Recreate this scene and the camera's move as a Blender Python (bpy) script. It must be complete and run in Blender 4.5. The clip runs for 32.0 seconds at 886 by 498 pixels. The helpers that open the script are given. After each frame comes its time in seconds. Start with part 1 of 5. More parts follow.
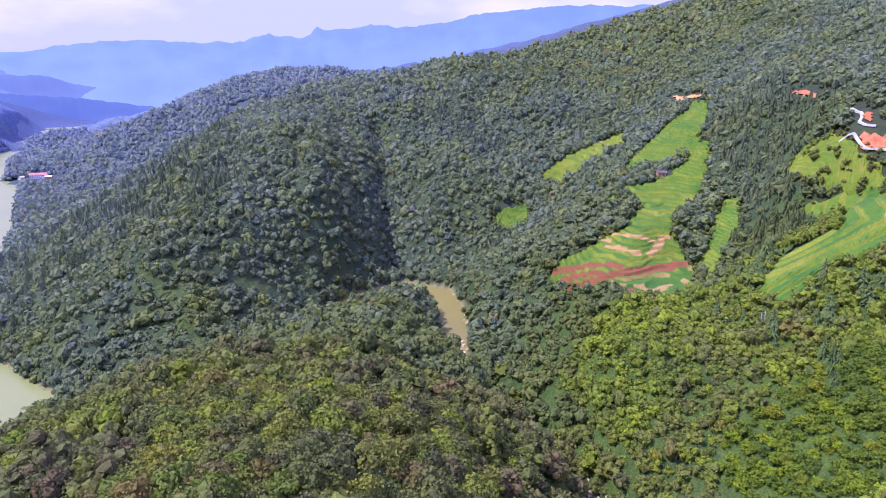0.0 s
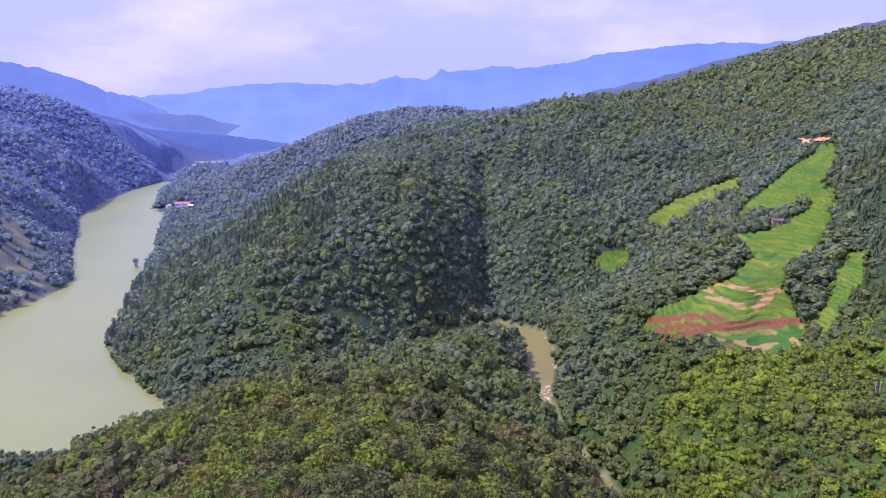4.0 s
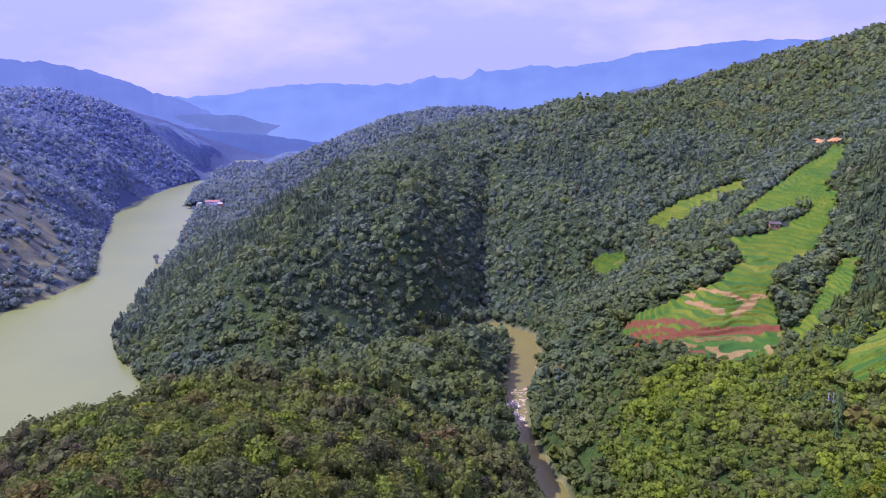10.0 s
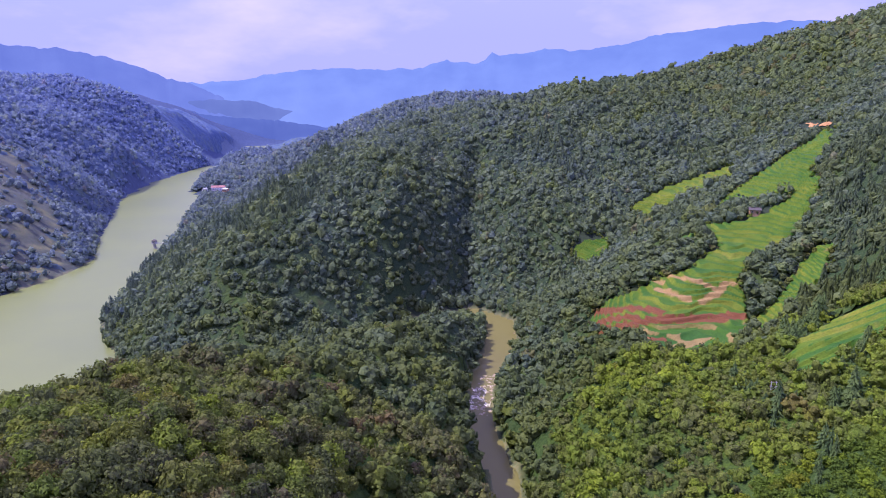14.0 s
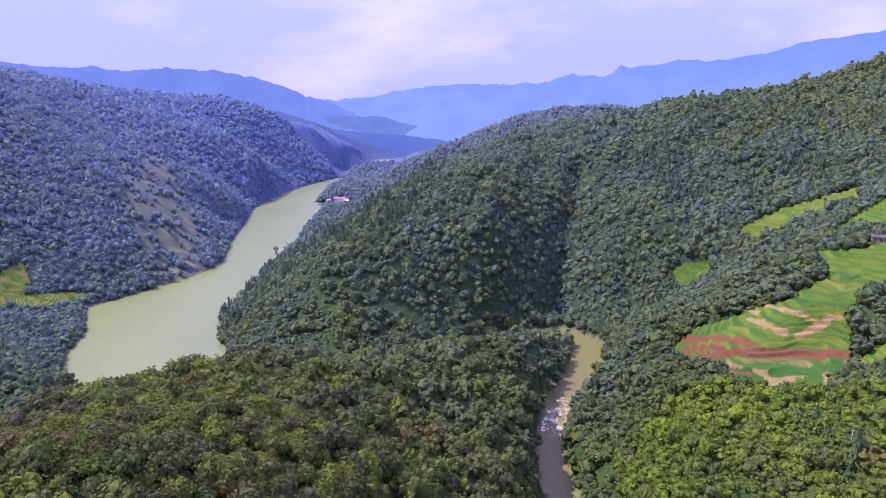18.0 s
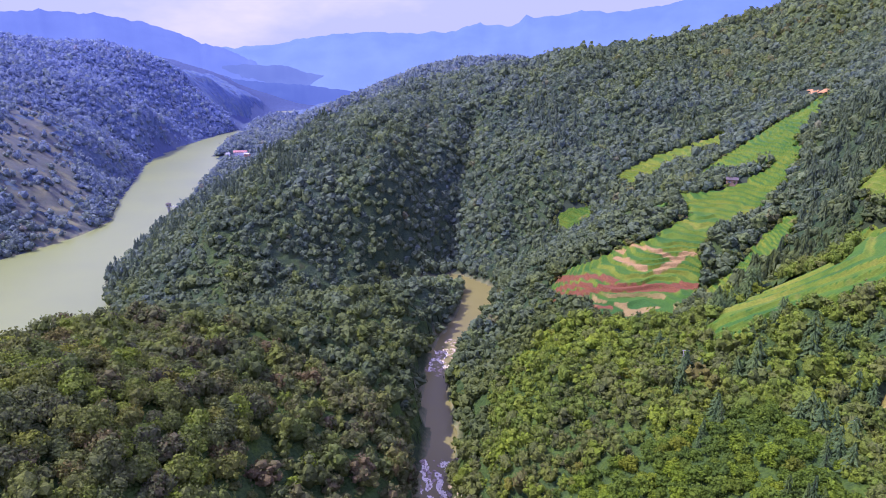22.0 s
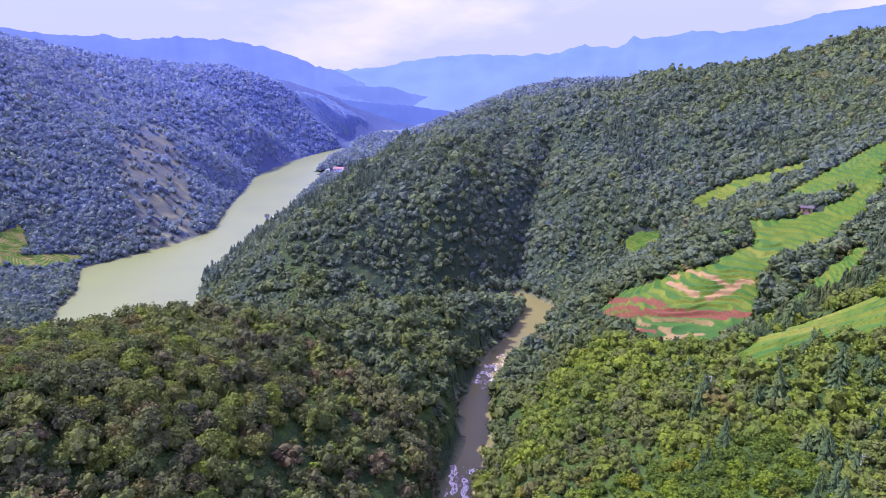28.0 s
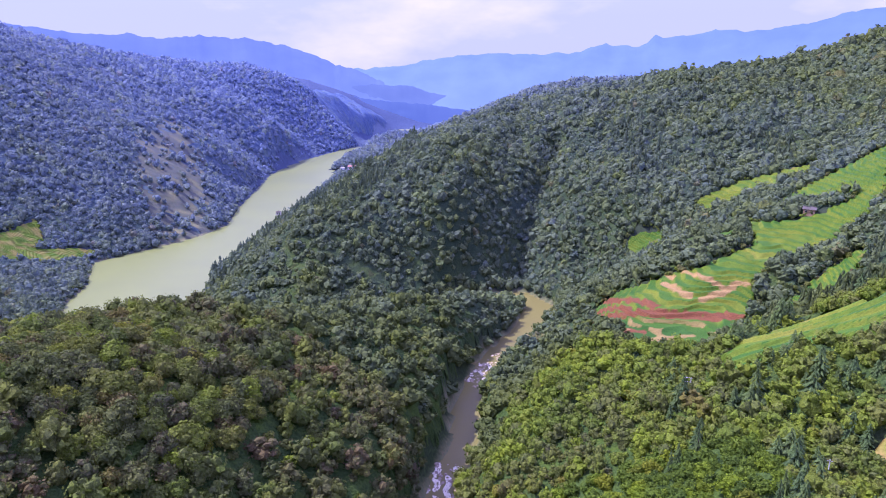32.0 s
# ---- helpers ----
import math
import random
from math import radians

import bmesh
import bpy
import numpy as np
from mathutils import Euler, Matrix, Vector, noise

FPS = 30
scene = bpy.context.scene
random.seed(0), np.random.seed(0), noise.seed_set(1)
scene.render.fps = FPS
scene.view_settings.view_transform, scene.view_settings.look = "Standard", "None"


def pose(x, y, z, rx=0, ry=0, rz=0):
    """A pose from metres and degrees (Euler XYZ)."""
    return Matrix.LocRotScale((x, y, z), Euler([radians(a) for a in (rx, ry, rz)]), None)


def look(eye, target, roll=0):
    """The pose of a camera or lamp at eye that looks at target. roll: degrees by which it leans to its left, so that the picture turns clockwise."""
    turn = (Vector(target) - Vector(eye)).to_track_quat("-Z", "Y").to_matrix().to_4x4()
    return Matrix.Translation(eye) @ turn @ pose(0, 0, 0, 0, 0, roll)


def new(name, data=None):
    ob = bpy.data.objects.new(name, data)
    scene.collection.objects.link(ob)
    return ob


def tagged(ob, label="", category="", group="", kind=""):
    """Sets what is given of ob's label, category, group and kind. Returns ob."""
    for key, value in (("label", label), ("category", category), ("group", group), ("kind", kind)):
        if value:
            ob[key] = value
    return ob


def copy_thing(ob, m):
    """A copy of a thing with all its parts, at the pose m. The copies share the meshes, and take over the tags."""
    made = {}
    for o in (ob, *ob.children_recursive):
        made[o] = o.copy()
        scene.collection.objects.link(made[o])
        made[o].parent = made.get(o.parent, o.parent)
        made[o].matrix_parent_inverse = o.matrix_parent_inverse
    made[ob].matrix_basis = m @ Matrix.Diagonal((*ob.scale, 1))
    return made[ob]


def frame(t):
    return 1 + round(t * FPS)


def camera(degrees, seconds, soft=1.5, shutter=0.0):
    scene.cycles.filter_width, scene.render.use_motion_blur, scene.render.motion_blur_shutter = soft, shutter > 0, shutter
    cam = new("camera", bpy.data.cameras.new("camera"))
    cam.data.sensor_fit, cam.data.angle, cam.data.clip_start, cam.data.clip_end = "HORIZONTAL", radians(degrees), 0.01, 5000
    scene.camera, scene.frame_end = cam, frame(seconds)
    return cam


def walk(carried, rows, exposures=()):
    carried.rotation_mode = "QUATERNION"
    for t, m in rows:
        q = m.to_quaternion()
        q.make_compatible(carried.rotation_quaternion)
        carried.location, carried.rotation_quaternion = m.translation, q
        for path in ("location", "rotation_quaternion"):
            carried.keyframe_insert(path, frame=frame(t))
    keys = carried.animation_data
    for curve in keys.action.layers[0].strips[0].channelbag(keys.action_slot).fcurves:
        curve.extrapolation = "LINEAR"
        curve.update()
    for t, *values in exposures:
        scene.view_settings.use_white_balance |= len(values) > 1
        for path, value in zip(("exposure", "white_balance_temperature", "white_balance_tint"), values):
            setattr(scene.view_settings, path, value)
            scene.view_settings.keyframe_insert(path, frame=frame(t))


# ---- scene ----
cam = camera(70.87, 32.0, soft=1.0)
PATH = [
    (0, (-58.30, 4.86, 222.08), (-35.603, 98.653, 195.859), 0.15),
    (0.5, (-56.62, 4.40, 222.07), (-36.012, 98.665, 195.801), 0.13),
    (1, (-54.54, 3.74, 222.39), (-36.535, 98.505, 196.042), 0.15),
    (1.5, (-52.49, 3.02, 222.86), (-36.404, 98.115, 196.426), 0.17),
    (2, (-49.91, 2.08, 223.41), (-37.654, 97.721, 196.907), 0.13),
    (2.5, (-47.41, 1.59, 224.15), (-37.647, 97.817, 198.750), 0.16),
    (3, (-44.66, 1.47, 224.40), (-37.205, 98.882, 203.076), 0.15),
    (3.5, (-41.71, 1.36, 224.38), (-35.887, 99.059, 203.858), 0.22),
    (5.5, (-28.47, 1.26, 224.94), (-25.669, 99.082, 204.378), 0.14),
    (6, (-24.73, 0.90, 225.06), (-22.060, 98.731, 204.504), 0.11),
    (6.5, (-20.95, 0.86, 225.01), (-18.421, 98.691, 204.440), 0.12),
    (7, (-17.20, 0.59, 225.06), (-14.872, 98.427, 204.488), 0.12),
    (7.5, (-13.23, 0.44, 225.04), (-11.233, 98.282, 204.485), 0.14),
    (8, (-8.84, 0.43, 224.80), (-7.159, 98.287, 204.276), 0.15),
    (8.5, (-4.57, 0.24, 224.90), (-3.876, 98.109, 204.372), 0.15),
    (9, (0.00, -0.00, 225.00), (0.000, 97.867, 204.459), 0.16),
    (9.5, (4.26, -0.46, 225.25), (3.391, 97.398, 204.698), 0.12),
    (10, (9.19, -0.44, 225.29), (7.141, 97.397, 204.687), 0.14),
    (10.5, (13.50, -0.40, 225.43), (10.628, 97.396, 204.754), 0.16),
    (11, (18.05, -0.30, 225.43), (14.535, 97.473, 204.754), 0.09),
    (11.5, (22.35, -0.27, 225.69), (18.416, 97.475, 204.958), 0.08),
    (12, (26.95, -0.06, 225.81), (22.710, 97.668, 205.031), 0.08),
    (12.5, (31.52, 0.33, 225.82), (27.074, 98.036, 205.014), -0.00),
    (13, (36.01, 0.75, 225.85), (31.462, 98.452, 205.019), -0.02),
    (13.5, (40.48, 1.21, 225.73), (35.717, 98.902, 204.881), -0.08),
    (14, (44.83, 1.48, 225.53), (40.015, 98.712, 202.662), -0.07),
    (14.5, (48.53, 1.57, 226.07), (43.680, 98.385, 201.520), -0.14),
    (15, (51.90, 0.50, 226.82), (40.637, 96.748, 202.152), -0.11),
    (15.5, (55.92, 0.11, 227.00), (39.254, 95.562, 202.267), -0.10),
    (17.5, (73.26, 1.14, 229.00), (49.754, 95.895, 207.360), -0.54),
    (18, (76.60, 1.96, 228.69), (52.295, 96.724, 208.001), -0.50),
    (18.5, (79.95, 2.43, 228.79), (55.018, 97.039, 208.103), -0.46),
    (19, (83.37, 2.84, 228.63), (57.921, 97.316, 207.962), -0.44),
    (19.5, (86.20, 2.58, 228.71), (61.134, 97.152, 208.021), -0.36),
    (20, (89.59, 1.00, 228.09), (66.368, 95.689, 205.838), -0.35),
    (20.5, (92.18, 0.79, 227.72), (74.704, 95.581, 201.074), -0.30),
    (21, (94.40, -0.01, 227.86), (81.235, 95.061, 199.781), -0.28),
    (21.5, (96.60, -1.67, 228.01), (84.931, 93.594, 199.922), -0.22),
    (22, (98.88, -3.44, 227.87), (88.214, 91.942, 199.780), -0.17),
    (22.5, (100.75, -4.68, 227.96), (90.582, 90.751, 199.877), -0.12),
    (23, (102.91, -5.99, 227.92), (93.626, 89.527, 199.795), -0.15),
    (23.5, (105.97, -7.44, 228.26), (96.921, 88.065, 200.016), -0.17),
    (24, (108.64, -8.54, 227.99), (99.804, 86.985, 199.779), -0.20),
    (24.5, (111.34, -9.46, 227.98), (102.659, 86.071, 199.738), -0.16),
    (26.5, (123.00, -12.79, 228.50), (110.867, 83.319, 203.675), -0.12),
    (27, (126.91, -14.12, 228.70), (105.845, 80.416, 203.828), -0.08),
    (27.5, (131.56, -14.69, 229.47), (107.060, 78.987, 204.467), -0.14),
    (28, (134.77, -14.34, 229.54), (108.385, 78.816, 204.539), -0.09),
    (28.5, (137.76, -14.01, 229.56), (110.266, 78.832, 204.565), -0.10),
    (29, (140.31, -13.57, 229.21), (112.059, 79.038, 204.203), 0.00),
    (29.5, (142.72, -13.15, 229.25), (113.998, 79.316, 204.257), 0.02),
    (30, (144.82, -12.71, 229.42), (115.415, 79.538, 204.400), 0.06),
    (30.5, (146.55, -12.39, 229.37), (117.083, 79.829, 204.334), 0.03),
    (31, (148.69, -11.73, 229.27), (119.246, 80.492, 204.204), 0.02),
    (31.5, (150.72, -10.85, 229.18), (121.327, 81.373, 204.053), 0.03),
    (32, (152.95, -9.85, 229.01), (123.507, 82.354, 203.866), 0.07),
]
walk(cam, [(t, look(eye, target, roll)) for t, eye, target, roll in PATH],
     exposures=[(0, 0.6, 5600, 33), (2.5, 0.58, 5600, 33), (3.5, 0.42, 5650, 32), (5.5, 0.14, 5650, 31), (13.5, 0.12, 5650, 31), (15, 0.2, 5650, 31), (17.5, 0.32, 5600, 31), (18.5, 0.28, 5600, 31), (19.5, 0.21, 5600, 31), (20.5, 0.2, 5600, 32), (21.3, 0.17, 5550, 33), (22, 0.38, 5500, 34), (23, 0.52, 5500, 35), (24, 0.59, 5450, 35), (27, 0.55, 5450, 35), (32, 0.54, 5450, 35)])

# ---- daylight ----
SUN_DIR = Vector((-0.57, -0.03, 0.82)).normalized()
world = bpy.data.worlds.new("sky")
scene.world = world
world.use_nodes = True
wn, wl = world.node_tree.nodes, world.node_tree.links
wn.clear()
sky = wn.new("ShaderNodeTexSky")
sky.sky_type, sky.sun_disc = "NISHITA", False
sky.sun_elevation = math.asin(SUN_DIR.z)
sky.sun_rotation = math.atan2(SUN_DIR.x, SUN_DIR.y)
sky.air_density, sky.dust_density, sky.ozone_density = 1.0, 2.0, 3.0
coord = wn.new("ShaderNodeTexCoord")
stretch = wn.new("ShaderNodeMapping")
stretch.inputs["Scale"].default_value = (1.0, 1.0, 2.6)
cloud = wn.new("ShaderNodeTexNoise")
cloud.inputs["Scale"].default_value, cloud.inputs["Detail"].default_value, cloud.inputs["Roughness"].default_value = 2.3, 6.0, 0.55
ramp = wn.new("ShaderNodeValToRGB")
ramp.color_ramp.elements[0].position, ramp.color_ramp.elements[1].position = 0.47, 0.68
white = wn.new("ShaderNodeMix")
white.data_type = "RGBA"
white.inputs[7].default_value = (6.6, 6.0, 8.3, 1)
veil = wn.new("ShaderNodeMix")
veil.data_type = "RGBA"
veil.inputs[0].default_value = 0.90
veil.inputs[7].default_value = (4.1, 4.25, 8.1, 1)
back = wn.new("ShaderNodeBackground")
back.inputs["Strength"].default_value = 0.114
wout = wn.new("ShaderNodeOutputWorld")
wl.new(coord.outputs["Generated"], stretch.inputs["Vector"])
wl.new(stretch.outputs["Vector"], cloud.inputs["Vector"])
wl.new(cloud.outputs["Fac"], ramp.inputs["Fac"])
wl.new(sky.outputs["Color"], veil.inputs[6])
wl.new(veil.outputs[2], white.inputs[6])
wl.new(ramp.outputs["Color"], white.inputs[0])
# unseen fill added overhead: brighter, bluer sky, hazier and dimmer towards the horizon
lift = wn.new("ShaderNodeSeparateXYZ")
rise = wn.new("ShaderNodeMapRange")
rise.inputs["From Min"].default_value, rise.inputs["From Max"].default_value = 0.10, 0.75
glow = wn.new("ShaderNodeMix")
glow.data_type, glow.blend_type = "RGBA", "MULTIPLY"
glow.inputs[7].default_value = (1.65, 1.65, 2.2, 1)
wl.new(coord.outputs["Generated"], lift.inputs[0])
wl.new(lift.outputs["Z"], rise.inputs["Value"])
wl.new(white.outputs[2], glow.inputs[6])
wl.new(rise.outputs[0], glow.inputs[0])
wl.new(glow.outputs[2], back.inputs["Color"])
wl.new(back.outputs["Background"], wout.inputs["Surface"])
sun = new("sun", bpy.data.lights.new("sun", "SUN"))
sun.data.energy, sun.data.angle, sun.data.color = 5.0, radians(0.6), (1.0, 0.94, 0.80)
sun.matrix_world = look(SUN_DIR * 500, (0, 0, 0))

# ---- materials ----
def material(name, rough=0.8, spec=0.3):
    m = bpy.data.materials.new(name)
    m.use_nodes = True
    b = m.node_tree.nodes["Principled BSDF"]
    b.inputs["Roughness"].default_value = rough
    b.inputs["Specular IOR Level"].default_value = spec
    return m, m.node_tree.nodes, m.node_tree.links, b

def ramp_of(nodes, stops):
    r = nodes.new("ShaderNodeValToRGB")
    e = r.color_ramp.elements
    while len(e) < len(stops):
        e.new(0.5)
    for one, (pos, col) in zip(e, stops):
        one.position, one.color = pos, (*col, 1)
    return r

def noise_of(nodes, links, scale, detail=4.0, rough=0.55, where="Object"):
    c = nodes.new("ShaderNodeTexCoord")
    n = nodes.new("ShaderNodeTexNoise")
    n.inputs["Scale"].default_value, n.inputs["Detail"].default_value, n.inputs["Roughness"].default_value = scale, detail, rough
    links.new(c.outputs[where], n.inputs["Vector"])
    return n

def mixed(nodes, links, fac, a, b, how="MIX"):
    m = nodes.new("ShaderNodeMix")
    m.data_type, m.blend_type = "RGBA", how
    for socket, value in ((0, fac), (6, a), (7, b)):
        if hasattr(value, "links") or hasattr(value, "is_linked"):
            links.new(value, m.inputs[socket])
        elif isinstance(value, (int, float)):
            m.inputs[socket].default_value = value
        else:
            m.inputs[socket].default_value = (*value, 1)
    return m.outputs[2]

def bumped(nodes, links, b, source, strength, distance):
    n = nodes.new("ShaderNodeBump")
    n.inputs["Strength"].default_value, n.inputs["Distance"].default_value = strength, distance
    links.new(source, n.inputs["Height"])
    links.new(n.outputs["Normal"], b.inputs["Normal"])

def plain(name, col, rough=0.7, spec=0.3, grain=0.25, scale=3.0, bump=0.2, metal=0.0):
    """A worn surface of one colour, with grain and stains."""
    m, n, l, b = material(name, rough, spec)
    fine, wide = noise_of(n, l, scale, 6), noise_of(n, l, scale * 0.13, 3)
    dark = tuple(c * (1 - grain) for c in col)
    light = tuple(min(1, c * (1 + grain)) for c in col)
    r1 = ramp_of(n, [(0.3, dark), (0.7, light)])
    l.new(fine.outputs["Fac"], r1.inputs["Fac"])
    r2 = ramp_of(n, [(0.35, (0.75, 0.74, 0.72)), (0.65, (1.1, 1.1, 1.1))])
    l.new(wide.outputs["Fac"], r2.inputs["Fac"])
    l.new(mixed(n, l, 1.0, r1.outputs["Color"], r2.outputs["Color"], "MULTIPLY"), b.inputs["Base Color"])
    b.inputs["Metallic"].default_value = metal
    if bump:
        bumped(n, l, b, fine.outputs["Fac"], bump, 0.05)
    return m

# what sets one kind of tree apart from its neighbours: dark and bluish, plain, fresh yellow-green, russet
SPECIES = [(0.0, (0.70, 0.76, 0.86)), (0.25, (0.84, 0.89, 0.94)), (0.5, (1.0, 1.0, 1.0)), (0.72, (1.10, 1.10, 0.90)), (0.9, (1.24, 1.24, 0.80)), (1.0, (1.22, 0.98, 0.82))]

def foliage(name, stops, leaf=2.2, through_light=0.25, per="tree", wobble=0.30, relief=0.6):
    """Leaves: every tree has its own tint, with patches of growth over the hillside and finer mottling in the crown,
    part leaf tone, part painted gap shade.
    """
    m, n, l, b = material(name, 0.7, 0.08)
    if per == "tree":
        a = n.new("ShaderNodeAttribute")
        a.attribute_name = "tint"
        pick = a.outputs["Fac"]
    else:
        a = n.new("ShaderNodeObjectInfo")
        c = n.new("ShaderNodeMath")
        c.operation = "MULTIPLY_ADD"
        c.inputs[1].default_value, c.inputs[2].default_value = 0.62, 0.12
        l.new(a.outputs["Random"], c.inputs[0])
        pick = c.outputs[0]
    g = n.new("ShaderNodeNewGeometry")
    r = ramp_of(n, stops)
    wob = n.new("ShaderNodeMath")
    wob.operation = "MULTIPLY_ADD"
    wob.inputs[1].default_value = wobble
    l.new(g.outputs["Random Per Island"], wob.inputs[0])
    l.new(pick, wob.inputs[2])
    sub = n.new("ShaderNodeMath")
    sub.operation = "SUBTRACT"
    sub.inputs[1].default_value = wobble / 2
    l.new(wob.outputs[0], sub.inputs[0])
    l.new(sub.outputs[0], r.inputs["Fac"])
    tex = n.new("ShaderNodeTexNoise")
    tex.inputs["Scale"].default_value, tex.inputs["Detail"].default_value = leaf, 3.0
    l.new(g.outputs["Position"], tex.inputs["Vector"])
    # cool dark flecks also stand in for shaded gaps between leaf clumps
    mott = ramp_of(n, [(0.32, (0.72, 0.75, 0.78)), (0.68, (1.25, 1.21, 1.08))])
    l.new(tex.outputs["Fac"], mott.inputs["Fac"])
    kinds = ramp_of(n, SPECIES)
    if per == "tree":
        k = n.new("ShaderNodeAttribute")
        k.attribute_name = "species"
        l.new(k.outputs["Fac"], kinds.inputs["Fac"])
    else:
        k = n.new("ShaderNodeMath")
        k.operation = "MULTIPLY"
        k.inputs[1].default_value = 13.7
        f = n.new("ShaderNodeMath")
        f.operation = "FRACT"
        l.new(pick, k.inputs[0])
        l.new(k.outputs[0], f.inputs[0])
        l.new(f.outputs[0], kinds.inputs["Fac"])
    col = mixed(n, l, 1.0, r.outputs["Color"], mott.outputs["Color"], "MULTIPLY")
    col = mixed(n, l, 1.0, col, kinds.outputs["Color"], "MULTIPLY")
    l.new(col, b.inputs["Base Color"])
    bumped(n, l, b, tex.outputs["Fac"], 0.9, relief)
    t = n.new("ShaderNodeBsdfTranslucent")
    l.new(col, t.inputs["Color"])
    mix = n.new("ShaderNodeMixShader")
    mix.inputs[0].default_value = through_light
    out = n["Material Output"]
    l.new(b.outputs[0], mix.inputs[1])
    l.new(t.outputs[0], mix.inputs[2])
    l.new(mix.outputs[0], out.inputs["Surface"])
    return m

LEAF_TONES = [(0.0, (0.158, 0.120, 0.054)), (0.16, (0.124, 0.126, 0.050)), (0.3, (0.134, 0.150, 0.048)), (0.5, (0.154, 0.176, 0.044)), (0.75, (0.162, 0.210, 0.031)), (0.92, (0.184, 0.250, 0.029)), (1.0, (0.215, 0.265, 0.032))]
LEAF = foliage("broadleaf_leaves", LEAF_TONES, through_light=0.3)
LEAF_ONE = foliage("single_tree_leaves", LEAF_TONES, through_light=0.3, per="object")
# plain leaf green first, then distance haze mixed into the leaf colour
HAZE_TONES = [(0.0, (0.118, 0.144, 0.040)), (0.12, (0.142, 0.180, 0.090)), (0.25, (0.172, 0.215, 0.182)), (0.45, (0.225, 0.275, 0.325)), (0.65, (0.25, 0.308, 0.43)), (1.0, (0.26, 0.33, 0.55))]
# hazed leaf tones darkened: the shade between crowns is put into the colour
CANOPY_SHADED = foliage("shaded_woodland_roof", [(p, (0.50 * col[0], 0.56 * col[1], 0.62 * col[2])) for p, col in HAZE_TONES], leaf=0.10, wobble=0.0, through_light=0.3, relief=1.2)
# another darkened copy, for the shaded gaps under the trees
UNDERGROWTH_SHADED = foliage("shaded_shrub_layer", [(0.0, (0.072, 0.118, 0.028))] + [(p, (0.46 * col[0], 0.54 * col[1], 0.52 * col[2])) for p, col in HAZE_TONES[1:]], leaf=0.9, wobble=0.0, through_light=0.3, relief=1.2)
LEAF_HAZED = foliage("hazed_leaves", HAZE_TONES, leaf=0.5, relief=1.6, wobble=0.05, through_light=0.35)
NEEDLE_TONES = [(0.0, (0.080, 0.125, 0.050)), (0.6, (0.115, 0.170, 0.056)), (1.0, (0.155, 0.205, 0.06))]
LEAF_YOUNG = foliage("young_tree_leaves", [(0.0, (0.085, 0.132, 0.024)), (0.4, (0.126, 0.182, 0.023)), (0.8, (0.170, 0.234, 0.022)), (1.0, (0.21, 0.26, 0.025))], through_light=0.3, per="object")
NEEDLE = foliage("conifer_needles", NEEDLE_TONES, leaf=3.0, through_light=0.15)
NEEDLE_ONE = foliage("single_conifer_needles", NEEDLE_TONES, leaf=3.0, through_light=0.15, per="object")
BARK = plain("bark", (0.16, 0.12, 0.085), 0.9, 0.1, 0.4, 4.0, 0.6)

def ground_material():
    m, n, l, b = material("hillside_undergrowth", 0.9, 0.1)
    fine, wide = noise_of(n, l, 0.5, 6), noise_of(n, l, 0.02, 4)
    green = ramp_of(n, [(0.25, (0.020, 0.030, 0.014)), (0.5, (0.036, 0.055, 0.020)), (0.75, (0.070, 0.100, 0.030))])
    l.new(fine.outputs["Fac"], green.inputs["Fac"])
    woods = n.new("ShaderNodeAttribute")
    woods.attribute_name = "woods"
    # species ramps the haze tones here: distance haze put into the ground colour
    species = ramp_of(n, HAZE_TONES)
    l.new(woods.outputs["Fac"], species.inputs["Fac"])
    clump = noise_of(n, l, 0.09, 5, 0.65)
    # darkened to imitate the shade among tree crowns
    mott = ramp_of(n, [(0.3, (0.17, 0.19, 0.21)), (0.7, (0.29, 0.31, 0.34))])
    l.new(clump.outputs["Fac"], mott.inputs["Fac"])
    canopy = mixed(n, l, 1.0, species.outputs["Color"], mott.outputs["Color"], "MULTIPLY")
    share = n.new("ShaderNodeAttribute")
    share.attribute_name = "canopy"
    a = n.new("ShaderNodeAttribute")
    a.attribute_name = "soil"
    soil = ramp_of(n, [(0.3, (0.16, 0.185, 0.075)), (0.55, (0.22, 0.205, 0.09)), (0.75, (0.30, 0.19, 0.11))])
    l.new(fine.outputs["Fac"], soil.inputs["Fac"])
    patch = ramp_of(n, [(0.35, (0.75, 0.8, 0.7)), (0.65, (1.2, 1.15, 1.0))])
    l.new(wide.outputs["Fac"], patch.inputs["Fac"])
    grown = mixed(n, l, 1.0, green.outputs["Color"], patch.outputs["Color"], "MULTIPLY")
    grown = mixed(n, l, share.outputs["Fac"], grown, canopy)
    l.new(mixed(n, l, a.outputs["Fac"], grown, soil.outputs["Color"]), b.inputs["Base Color"])
    bumped(n, l, b, clump.outputs["Fac"], 0.7, 3.0)
    return m

def water_material(name, near, deep, ripple, gloss=0.19):
    m, n, l, b = material(name, 0.30, gloss)
    wide, fine = noise_of(n, l, 0.006, 3), noise_of(n, l, ripple, 3)
    r = ramp_of(n, [(0.35, near), (0.65, deep)])
    l.new(wide.outputs["Fac"], r.inputs["Fac"])
    l.new(r.outputs["Color"], b.inputs["Base Color"])
    bumped(n, l, b, fine.outputs["Fac"], 0.12, 0.15)
    return m
GROUND = ground_material()
LAKE_WATER = water_material("silty_green_lake_water", (0.195, 0.215, 0.062), (0.170, 0.190, 0.064), 0.35)
STREAM_WATER = water_material("silty_brown_stream_water", (0.185, 0.165, 0.046), (0.155, 0.135, 0.044), 0.9, 0.1)
